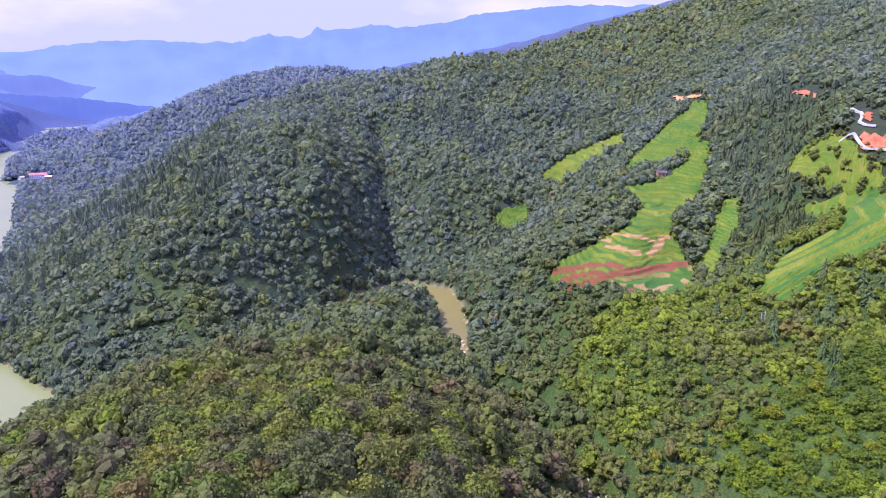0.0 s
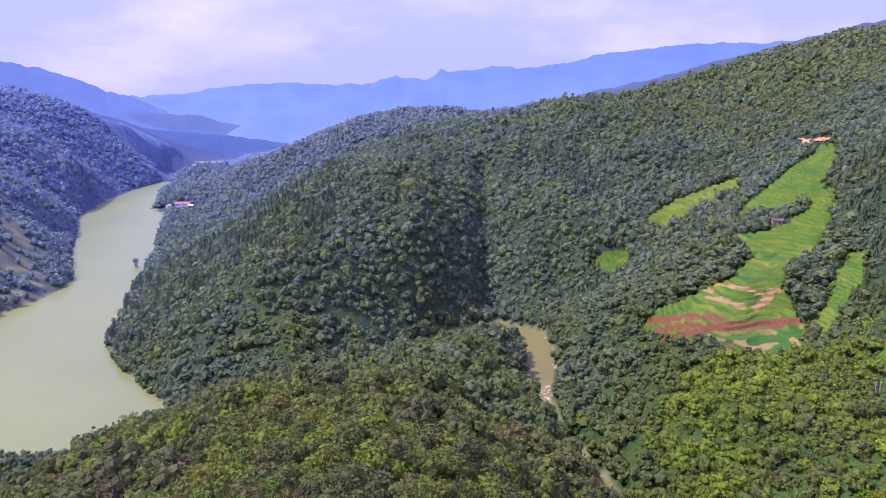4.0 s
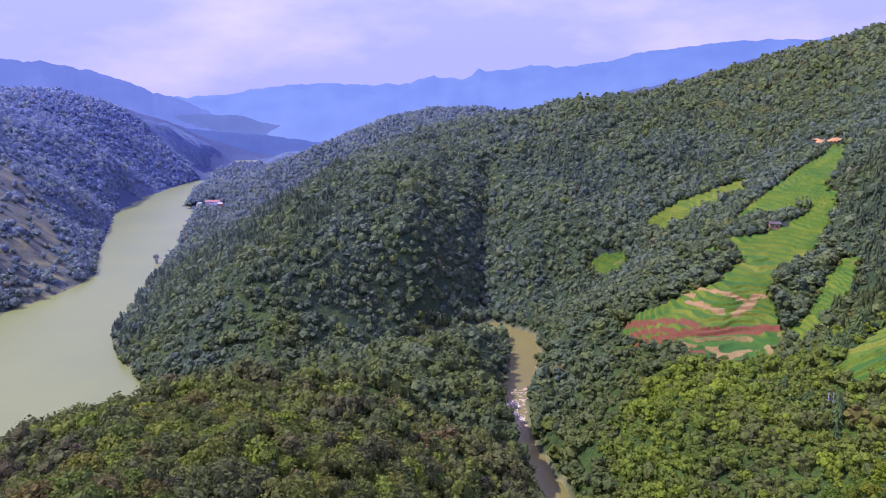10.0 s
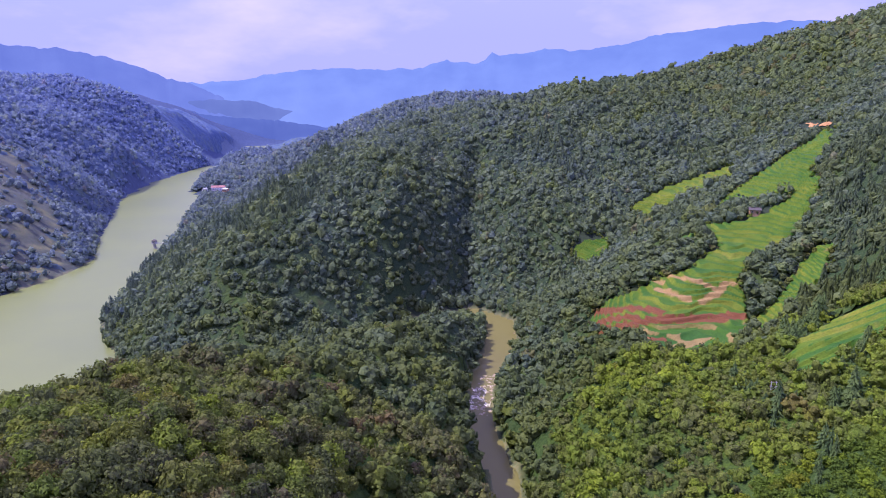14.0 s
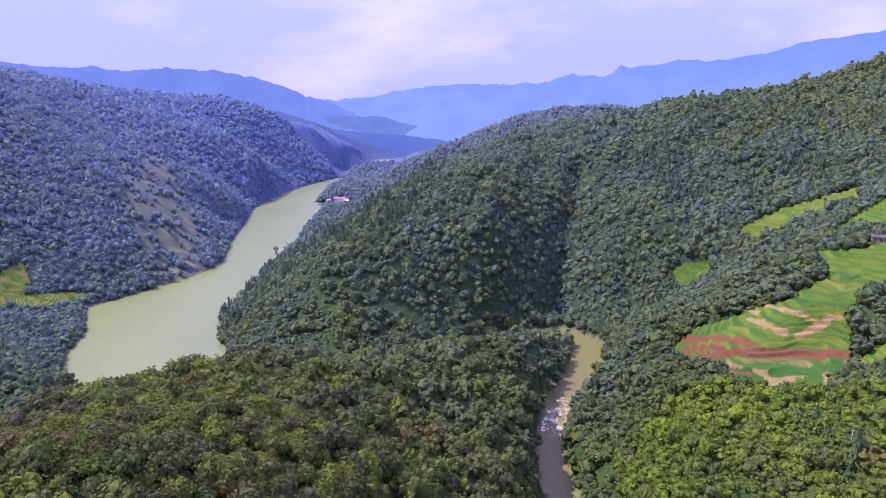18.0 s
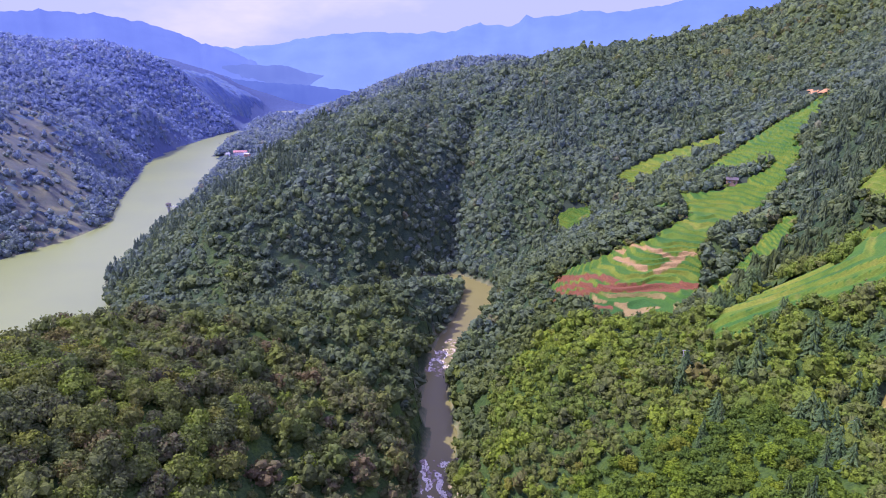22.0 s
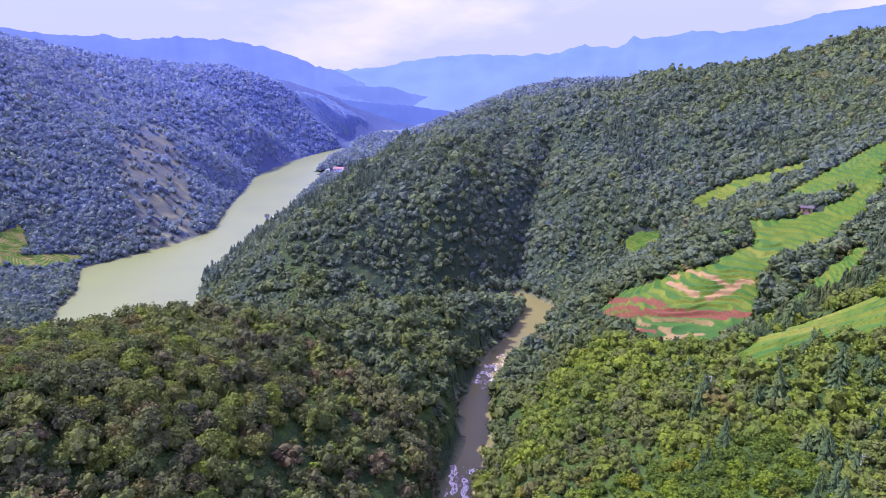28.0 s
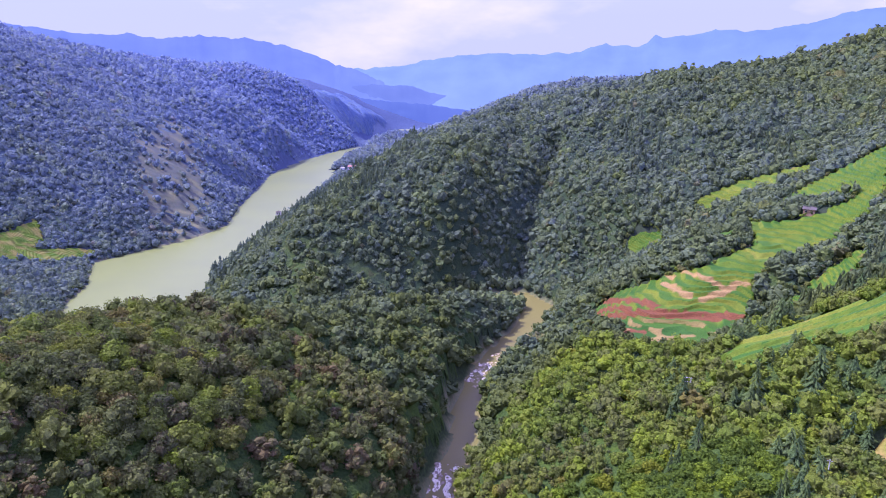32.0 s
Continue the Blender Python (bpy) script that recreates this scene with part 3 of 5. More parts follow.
SCARS = {"earth_cut_top": [(401, 642), (399, 662), (401, 698), (404, 714), (412, 712), (409, 670), (407, 642)],
         "earth_cut_slope": [(399, 478), (397, 498), (399, 514), (404, 512), (405, 490), (404, 478)],
         "earth_cut_road": [(350, 388), (354, 378), (356, 362), (348, 355), (344, 366), (343, 376), (345, 382)],
         "earth_cut_bend": [(364, 399), (366, 390), (358, 384), (356, 392)]}
ROAD_BENDS = [[(341, 394), (345, 392), (347.5, 388), (346, 383), (345, 378), (344.5, 372), (347, 364), (350, 354)], [(378, 424), (373, 415), (365, 401), (360, 395), (355.5, 393), (355, 387), (358, 380)]]

def yard(x, y):
    """Open ground round the houses by the lake, on the earth cuts and along the road."""
    out = np.hypot(x + 612, (y - 1560) * 0.8) < 62
    near = (x > 330) & (x < 430) & (y > 340) & (y < 730)
    if near.any():
        px, py = x[near], y[near]
        hit = np.zeros(px.shape, bool)
        for outline in SCARS.values():
            hit |= inside(px, py, outline) | (segment_distance(px, py, outline + outline[:1])[0] < 4)
        for line in ROAD_BENDS:
            hit |= segment_distance(px, py, line)[0] < 6
        out[near] |= hit
    return out

def haze_tone(x, y):
    """Distance haze put into leaf tones, bluer far round the lake, sooner across it."""
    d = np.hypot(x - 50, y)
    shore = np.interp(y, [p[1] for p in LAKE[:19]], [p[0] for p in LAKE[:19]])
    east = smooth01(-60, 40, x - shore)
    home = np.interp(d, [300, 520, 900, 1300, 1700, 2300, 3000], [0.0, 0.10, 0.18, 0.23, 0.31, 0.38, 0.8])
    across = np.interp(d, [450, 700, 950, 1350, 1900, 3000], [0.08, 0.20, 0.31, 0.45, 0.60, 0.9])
    thin_haze = smooth01(50, 260, x) * smooth01(1700, 1250, y) * smooth01(700, 950, d)
    return np.clip((home * (1 - 0.5 * thin_haze)) * east + across * (1 - east) + 0.03 * waves(x, y, 130, 35), 0, 1)

def species_at(x, y, r):
    """Kinds of tree grow in patches, with strays; shifted to yellow-green on the high ridge."""
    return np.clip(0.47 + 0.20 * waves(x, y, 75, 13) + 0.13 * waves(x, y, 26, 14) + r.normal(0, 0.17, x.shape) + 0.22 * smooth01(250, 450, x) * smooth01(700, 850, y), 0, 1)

def ground_soil(x, y):
    """Where earth shows: the lake's drawn-down rim, gravel along the stream, and the farmed openings."""
    d = lake_shore(x, y)
    s, _, half = stream_place(x, y)
    rim = 0.7 * (d > -3) * (d < 1.5) * (y < 1050) + 0.9 * ((s < half + 0.4) & (y < 640))
    return np.clip(rim + clearing(x, y) * (0.30 + 0.45 * smooth01(0.2, 0.7, waves(x, y, 55, 32))), 0, 0.9)

# ---- ground and water ----
def mesh_of(name, verts, faces, mat, smooth=True, attrs=None):
    me = bpy.data.meshes.new(name)
    verts, faces = np.asarray(verts, np.float32), np.asarray(faces, np.int32)
    k = faces.shape[1]
    me.vertices.add(len(verts))
    me.vertices.foreach_set("co", verts.ravel())
    me.loops.add(faces.size)
    me.loops.foreach_set("vertex_index", faces.ravel())
    me.polygons.add(len(faces))
    me.polygons.foreach_set("loop_start", np.arange(0, faces.size, k, dtype=np.int32))
    me.polygons.foreach_set("use_smooth", np.full(len(faces), smooth))
    for key, values in (attrs or {}).items():
        me.attributes.new(key, "FLOAT", "POINT").data.foreach_set("value", np.asarray(values, np.float32))
    me.update(calc_edges=True)
    me.validate()
    me.materials.append(mat)
    return me

def axis_lines(near_lo, near_hi, step, lo, hi, grow=1.09):
    mid = list(np.arange(near_lo, near_hi + step, step))
    up, down = [mid[-1]], [mid[0]]
    s = step
    while up[-1] < hi:
        s = min(s * grow, 60)
        up.append(up[-1] + s)
    s = step
    while down[-1] > lo:
        s = min(s * grow, 60)
        down.append(down[-1] - s)
    return np.array(down[:0:-1] + mid + up[1:])

def grid_faces(nx, ny):
    i, j = np.meshgrid(np.arange(nx - 1), np.arange(ny - 1))
    a = (j * nx + i).ravel()
    return np.stack([a, a + 1, a + 1 + nx, a + nx], 1)

gx = axis_lines(-560, 460, 6, -1900, 2600)
gy = axis_lines(-20, 1000, 6, -900, 3600)
GX, GY = np.meshgrid(gx, gy)
GZ = height(GX, GY)
GZ = np.where(fielded(GX, GY), np.minimum(GZ, height(GX, GY, False)) - 2.4, GZ)
# woods holds the painted haze tone, canopy blends it in with distance
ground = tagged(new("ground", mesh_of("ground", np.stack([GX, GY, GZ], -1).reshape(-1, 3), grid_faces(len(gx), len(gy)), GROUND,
                                      attrs={"soil": ground_soil(GX, GY).ravel(), "woods": haze_tone(GX, GY).ravel(), "canopy": smooth01(330, 520, np.hypot(GX - 50, GY)).ravel()})), "steep green hillsides with undergrowth round the lake", "ground", kind="structure")

# the lake
lx, ly = np.meshgrid(np.linspace(-1300, -200, 60), np.linspace(380, 3600, 120))
tagged(new("lake_water", mesh_of("lake_water", np.stack([lx, ly, 0 * lx], -1).reshape(-1, 3), grid_faces(60, 120), LAKE_WATER)),
       "calm silty yellow-green lake water between hills", "water", kind="structure")

# the stream, a ribbon along its bed
def stream_ribbon():
    p = np.array(STREAM, float)
    s = np.linspace(0, len(p) - 1, 220)
    c = np.stack([np.interp(s, np.arange(len(p)), p[:, k]) for k in range(4)], 1)
    for _ in range(6):
        c[1:-1] = 0.25 * c[:-2] + 0.5 * c[1:-1] + 0.25 * c[2:]
    d = np.gradient(c[:, :2], axis=0)
    side = np.stack([-d[:, 1], d[:, 0]], 1) / np.linalg.norm(d, axis=1)[:, None]
    u = np.linspace(-1, 1, 9)
    xy = c[:, None, :2] + side[:, None] * (u[None, :, None] * (c[:, 3] + 4)[:, None, None])
    z = np.repeat(c[:, 2:3], 9, 1)
    return np.concatenate([xy, z[..., None]], -1).reshape(-1, 3), grid_faces(9, 220)
tagged(new("stream_water", mesh_of("stream_water", *stream_ribbon(), STREAM_WATER)), "silty brown stream winding between wooded banks", "water", kind="structure")

for field_name, outline in AREAS.items():
    build_field(field_name, outline, FIELD_WORDS[field_name], 0.5 if field_name == "paddy_corner" else 0.95)

# ---- woods ----
def icosphere():
    g = (1 + 5 ** 0.5) / 2
    v = np.array([(-1, g, 0), (1, g, 0), (-1, -g, 0), (1, -g, 0), (0, -1, g), (0, 1, g), (0, -1, -g), (0, 1, -g), (g, 0, -1), (g, 0, 1), (-g, 0, -1), (-g, 0, 1)], float)
    f = np.array([(0, 11, 5), (0, 5, 1), (0, 1, 7), (0, 7, 10), (0, 10, 11), (1, 5, 9), (5, 11, 4), (11, 10, 2), (10, 7, 6), (7, 1, 8),
                  (3, 9, 4), (3, 4, 2), (3, 2, 6), (3, 6, 8), (3, 8, 9), (4, 9, 5), (2, 4, 11), (6, 2, 10), (8, 6, 7), (9, 8, 1)])
    return v / np.linalg.norm(v[0]), f
ICO_V, ICO_F = icosphere()

def leaf_cards(r, centres, normals, size):
    """Small four-cornered sprays of leaves, turned at random about the crown's surface, as triangle pairs."""
    n = len(centres)
    a = normals + r.normal(0, 0.55, (n, 3))
    a /= np.linalg.norm(a, axis=1)[:, None]
    t = np.cross(a, r.normal(0, 1, (n, 3)))
    t /= np.linalg.norm(t, axis=1)[:, None]
    b = np.cross(a, t)
    s = size * r.uniform(0.6, 1.3, (n, 1))
    v = np.stack([centres - t * s, centres - b * s * 0.7 + a * s * 0.15, centres + t * s, centres + b * s * 0.7 - a * s * 0.15], 1).reshape(-1, 3)
    i = np.arange(n)[:, None] * 4
    return v, np.concatenate([i + (0, 1, 2), i + (0, 2, 3)])

def crown(seed, clumps, cards, card_size=0.16, core=1.0):
    """A crown one unit wide: a dome of lumpy clumps, with sprays of leaves breaking the outline."""
    r = np.random.RandomState(seed)
    vs, fs, base = [], [], 0
    cc, cr = [], []
    for k in range(clumps):
        if k == 0:
            c, q = np.array((0, 0, 0.40)), (0.36 if clumps > 1 else 0.48)
        else:
            e = math.asin(min(1, 0.05 + (k - 0.5) / max(1, clumps - 1)))
            a = k * 2.4 + r.uniform(-0.4, 0.4)
            o = r.uniform(0.26, 0.37)
            c = np.array((o * math.cos(a) * math.cos(e), o * math.sin(a) * math.cos(e), 0.36 + 1.08 * o * math.sin(e)))
            q = r.uniform(0.13, 0.24) if clumps > 3 else 0.3
        v = ICO_V * (core * q * r.uniform(0.62, 1.22, (12, 1))) * (1, 1, 0.95) + c
        vs.append(v), fs.append(ICO_F + base)
        base += 12
        cc.append(c), cr.append(q)
    if cards:
        w = np.array(cr) ** 2
        pick = r.choice(len(cc), cards, p=w / w.sum())
        d = r.normal(0, 1, (cards, 3))
        d[:, 2] = np.abs(d[:, 2]) - 0.2
        d /= np.linalg.norm(d, axis=1)[:, None]
        at = np.array(cc)[pick] + d * (np.array(cr)[pick] * r.uniform(0.88, 1.12, cards))[:, None]
        v, f = leaf_cards(r, at, d, card_size)
        vs.append(v), fs.append(f + base)
    return np.concatenate(vs), np.concatenate(fs)

def conifer(seed, tiers, boughs=7):
    """A spire one unit high: tiers of separate drooping boughs."""
    r = np.random.RandomState(seed)
    vs, fs, base = [], [], 0
    for k in range(tiers):
        u = k / tiers
        w, n = 0.33 * (1 - u) ** 0.75 + 0.03, max(4, int(boughs * (1 - 0.45 * u)))
        for i in range(n):
            a = (i + r.uniform(-0.35, 0.35)) * 2 * math.pi / n + 2.1 * k
            z0 = 0.14 + 0.80 * u + r.uniform(-0.025, 0.025)
            e, h = w * r.uniform(0.65, 1.25), 1.15 / tiers
            spread = 1.9 / n
            mid = e * 0.62
            v = np.array([(0, 0, z0 + h), (math.cos(a - spread) * mid, math.sin(a - spread) * mid, z0 + 0.1 * h), (math.cos(a) * e, math.sin(a) * e, z0 - 0.25 * h),
                          (math.cos(a + spread) * mid, math.sin(a + spread) * mid, z0 + 0.1 * h), (math.cos(a) * mid, math.sin(a) * mid, z0 + 0.55 * h)])
            vs.append(v)
            fs.append(np.array([(0, 1, 4), (1, 2, 4), (2, 3, 4), (3, 0, 4)]) + base)
            base += 5
    return np.concatenate(vs), np.concatenate(fs)

def scatter(name, label, mat, spots, templates, tint):
    """One joined mesh of many trees: spots are x, y, z, width, height, turn."""
    r = np.random.RandomState(7)
    kind = r.randint(0, len(templates), len(spots))
    V, F, A, base = [], [], [], 0
    for k, (tv, tf) in enumerate(templates):
        m = spots[kind == k]
        if not len(m):
            continue
        c, s = np.cos(m[:, 5]), np.sin(m[:, 5])
        x, y, z = (tv[None, :, i] for i in range(3))
        w, h = m[:, 3:4], m[:, 4:5]
        px = (x * c[:, None] - y * s[:, None]) * w + m[:, 0:1]
        py = (x * s[:, None] + y * c[:, None]) * w + m[:, 1:2]
        pz = z * h + m[:, 2:3]
        V.append(np.stack([px, py, pz], -1).reshape(-1, 3))
        F.append((tf[None] + (np.arange(len(m)) * len(tv))[:, None, None]).reshape(-1, 3) + base)
        A.append(np.repeat(tint[:, kind == k], len(tv), 1))
        base += len(m) * len(tv)
    me = mesh_of(name, np.concatenate(V), np.concatenate(F), mat, False, {"tint": np.concatenate(A, 1)[0], "species": np.concatenate(A, 1)[1]})
    return tagged(new(name, me), label, "trees", kind="stuff")

def wooded_spots(lo, hi, step, seed, keep):
    """Uneven rows of trees over a stretch of the plan."""
    r = np.random.RandomState(seed)
    nx, ny = int((hi[0] - lo[0]) / step), int((hi[1] - lo[1]) / step)
    i, j = np.meshgrid(np.arange(nx), np.arange(ny))
    x = (lo[0] + (i + 0.5 * (j % 2)) * step).ravel() + r.uniform(-0.55, 0.55, nx * ny) * step
    y = (lo[1] + j * step).ravel() + r.uniform(-0.55, 0.55, nx * ny) * step
    ok = keep(x, y)
    x, y = x[ok], y[ok]
    ok = lake_shore(x, y) > 0.5
    s, _, half = stream_place(x, y)
    ok &= (s > half + 0.8) | (y > 640)
    ok &= ~fielded(x, y) & ~yard(x, y)
    return x[ok], y[ok]

def young(x, y):
    """The lighter, lower growth on the bank under the terraces."""
    return smooth01(78, 105, x) * smooth01(345, 310, y)

def tree_tints(x, y, r):
    return np.clip(0.42 + 0.18 * waves(x, y, 120, 11) + 0.1 * waves(x, y, 45, 12) + r.normal(0, 0.15, x.shape) + 0.25 * (r.uniform(0, 1, x.shape) > 0.985) + 0.30 * young(x, y), 0, 1)

def eye_range(x, y):
    """Distance in plan from the stretch of air that the camera crosses."""
    return np.hypot(np.maximum(0, np.maximum(-60 - x, x - 155)), y)

CONIFER_WOOD = [(206, 262), (198, 306), (226, 345), (246, 385), (262, 420), (300, 445), (330, 520), (380, 560), (420, 560), (400, 450), (350, 440), (310, 400), (285, 355),
                (262, 320), (240, 330), (225, 312)]
def conifers_here(x, y):
    return ((x < -120) & (y > 560) & (y < 1100) & (waves(x, y, 40, 41) > 0.05)) | inside(x, y, CONIFER_WOOD) | ((x > 170) & (x < 300) & (y > 150) & (y < 300) & (waves(x, y, 40, 33) > 0.3)) | ((waves(x, y, 150, 34) > 0.66) & (y > 560) & (waves(x, y, 23, 38) > 0))

def near_block(x, y):
    """The stretches of the spur and of the opposite bank whose trees are built one by one."""
    return ((x > -105) & (x < 2) & (y > 132) & (y < 222)) | ((x > 118) & (x < 206) & (y > 160) & (y < 222))

def stand(x, y, size, seed, tall=(0.85, 1.25)):
    r = np.random.RandomState(seed)
    w = size * r.choice([0.62, 0.78, 0.9, 1.0, 1.0, 1.18, 1.45], x.shape) * r.uniform(0.9, 1.1, x.shape) * (1 - 0.3 * young(x, y))
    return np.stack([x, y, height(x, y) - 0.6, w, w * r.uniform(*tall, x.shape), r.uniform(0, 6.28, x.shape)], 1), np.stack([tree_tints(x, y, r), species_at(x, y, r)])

def plant(name, label, mat, zone, lo, hi, step, size, templates, seed, pines=None):
    x, y = wooded_spots(lo, hi, step, seed, zone)
    r = np.random.RandomState(seed + 50)
    ok = r.uniform(0, 1, x.shape) > 0.86 * clearing(x, y)
    x, y = x[ok], y[ok]
    if pines:
        con = conifers_here(x, y) & (r.uniform(0, 1, x.shape) < 0.62)
        spots, tint = stand(x[con], y[con], size * 1.12, seed + 9, (1.1, 1.4))
        if con.any():
            if mat is LEAF_HAZED:
                tint[0] = haze_tone(x[con], y[con])
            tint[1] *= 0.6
            scatter("conifer_" + name, "dark green pointed conifers among the woods", LEAF_HAZED if mat is LEAF_HAZED else NEEDLE, spots, pines, tint)
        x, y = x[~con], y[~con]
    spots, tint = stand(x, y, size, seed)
    if mat is LEAF_HAZED:
        tint[0] = np.clip(haze_tone(x, y) + r.normal(0, 0.02, x.shape), 0, 1)
    return scatter(name, label, mat, spots, templates, tint)

def leafy(seed, cards, size):
    """A small crown for the mountainside: an uneven heart wrapped in sprays of leaves."""
    r = np.random.RandomState(seed)
    core = ICO_V * r.uniform(0.26, 0.47, (12, 1)) * (1, 1, 1.05) + (0, 0, 0.36)
    d = r.normal(0, 1, (cards, 3))
    d[:, 2] = np.abs(d[:, 2]) - 0.25
    d /= np.linalg.norm(d, axis=1)[:, None]
    v, f = leaf_cards(r, d * r.uniform(0.30, 0.50, (cards, 1)) * (1, 1, 1.15) + (0, 0, 0.38), d, size)
    return np.concatenate([core, v]), np.concatenate([ICO_F, f + 12])

def canopy_sheet(name, label, zone, lo, hi, cell, tall, seed, mat=CANOPY_SHADED, smooth=True):
    """The closed roof of far-off woods: one uneven sheet of crowns that ends at the ground along its edges."""
    r = np.random.RandomState(seed)
    nx, ny = int((hi[0] - lo[0]) / cell), int((hi[1] - lo[1]) / cell)
    i, j = np.meshgrid(np.arange(nx), np.arange(ny))
    X = lo[0] + (i + 0.5 * (j % 2) + r.uniform(-0.36, 0.36, i.shape)) * cell
    Y = lo[1] + (j + r.uniform(-0.36, 0.36, i.shape)) * cell
    ok = zone(X, Y)
    x, y = X[ok], Y[ok]
    bed, _, half = stream_place(x, y)
    good = (lake_shore(x, y) > 2) & ~fielded(x, y) & ~yard(x, y) & ((bed > half + 1) | (y > 640))
    ok[ok] = good
    grown = ok.copy()
    grown[ok] = r.uniform(0, 1, ok.sum()) > clearing(X[ok], Y[ok])
    edge = grown.copy()
    edge[1:-1, 1:-1] = grown[1:-1, 1:-1] & ok[:-2, 1:-1] & ok[2:, 1:-1] & ok[1:-1, :-2] & ok[1:-1, 2:]
    Z = np.zeros(X.shape)
    Z[ok] = height(X[ok], Y[ok])
    size = tall * (0.55 + 0.45 * np.clip(waves(X, Y, 70, seed), -1, 1))
    Z = np.where(edge, Z + 1.5 + size * r.uniform(0.1, 1, X.shape) ** 0.8, Z - 0.8)
    q = grid_faces(nx, ny)
    q = q[ok.ravel()[q].all(1)]
    own, back = np.unique(q, return_inverse=True)
    back = back.reshape(-1, 4)
    tri = np.concatenate([back[:, [0, 1, 2]], back[:, [0, 2, 3]]])
    tint = haze_tone(X, Y)
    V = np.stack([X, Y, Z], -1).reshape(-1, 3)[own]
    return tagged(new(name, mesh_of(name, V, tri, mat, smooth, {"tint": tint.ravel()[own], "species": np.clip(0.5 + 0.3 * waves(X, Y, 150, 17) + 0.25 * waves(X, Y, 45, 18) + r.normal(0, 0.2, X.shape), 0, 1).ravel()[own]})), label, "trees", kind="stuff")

def far_side(x, y):
    d = eye_range(x, y)
    return (d >= 890) & (d < np.where(x < -850, 3400, 2900)) & ~((x > -220) & (y > 1120) & (y < 1850)) & ~((x > -450) & (y > 2250)) & (x < 420) & (x > -1450 + 0.12 * np.maximum(0, 1500 - y))

def right_ridge(x, y):
    return (eye_range(x, y) >= 700) & ~((eye_range(x, y) < 900) & (x < 620) & (y < 1000)) & (y < 1330) & (x + y < 2050) & ((x > 420) | (y < 1150))

def growth_zone(young_part, near, far):
    def keep(x, y):
        d = eye_range(x, y)
        ok = (d >= near) & (d < far) & ~near_block(x, y)
        return ok if young_part is None else ok & ((young(x, y) > 0.5) == young_part)
    return keep

T_NEAR = [crown(k, 8, 140, 0.05, 0.8) for k in range(8)]
T_YOUNG = [crown(10 + k, 5, 66, 0.065, 0.9) for k in range(8)]
T_HILL = [crown(20 + k, 4, 32, 0.078, 0.98) for k in range(8)]
T_MID = [leafy(30 + k, 14, 0.14) for k in range(10)]
T_FAR = [leafy(44 + k, 6, 0.21) for k in range(9)]
T_SHRUB = [crown(50 + k, 2, 20, 0.13, 0.9) for k in range(6)]
P_NEAR = [conifer(60 + k, 12, 8) for k in range(4)]
P_MID = [conifer(70 + k, 5, 5) for k in range(4)]
plant("near_woods", "dense green broadleaf trees on the spur", LEAF, growth_zone(False, 0, 285), (-260, 56), (330, 285), 6.0, 10.4, T_NEAR, 1, P_NEAR)
plant("young_woods", "light green young woods on the stream bank", LEAF, growth_zone(True, 0, 350), (78, 112), (330, 350), 4.1, 11.3, T_YOUNG, 5, P_NEAR)
plant("lower_woods", "dense green broadleaf trees above the stream bend", LEAF_HAZED, growth_zone(False, 285, 520), (-480, 130), (460, 520), 6.3, 10.0, T_HILL, 8, P_MID)
plant("hillside_woods", "dense green broadleaf trees on the mountainside", LEAF_HAZED, growth_zone(False, 520, 900), (-480, 250), (620, 1000), 5.0, 8.8, T_MID, 2, P_MID)
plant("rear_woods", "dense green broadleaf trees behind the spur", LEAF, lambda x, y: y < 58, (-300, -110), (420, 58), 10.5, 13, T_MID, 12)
plant("lakeside_woods", "dark green woods above the far lake shore", LEAF_HAZED, growth_zone(None, 480, 900), (-800, 330), (-480, 950), 5.6, 8.6, T_MID, 4)
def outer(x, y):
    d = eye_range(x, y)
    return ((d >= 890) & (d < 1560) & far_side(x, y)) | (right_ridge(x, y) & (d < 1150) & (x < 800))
plant("outer_woods", "woods on the slopes above the lake, tinted blue for haze", LEAF_HAZED, outer, (-1300, 250), (800, 1560), 7.3, 10.2, T_FAR, 11)

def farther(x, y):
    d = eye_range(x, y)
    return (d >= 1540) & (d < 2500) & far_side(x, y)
plant("far_woods", "tree groups on the far slopes, tinted blue for haze", LEAF_HAZED, farther, (-1500, 900), (420, 2500), 10.5, 13.5, T_FAR, 21)

def meadow_shrubs():
    r = np.random.RandomState(91)
    x, y = r.uniform(312, 352, 400), r.uniform(336, 430, 400)
    ok = inside(x, y, AREAS["meadow"]) & (waves(x, y, 22, 92) > 0.2)
    for line in ROAD_BENDS:
        ok &= segment_distance(x, y, line)[0] > 5
    x, y = x[ok][:90], y[ok][:90]
    spots, tint = stand(x, y, 4.2, 93)
    scatter("meadow_shrubs", "scattered green shrubs in the meadow", LEAF, spots + (0, 0, 1.2, 0, 0, 0), T_YOUNG, tint)
meadow_shrubs()
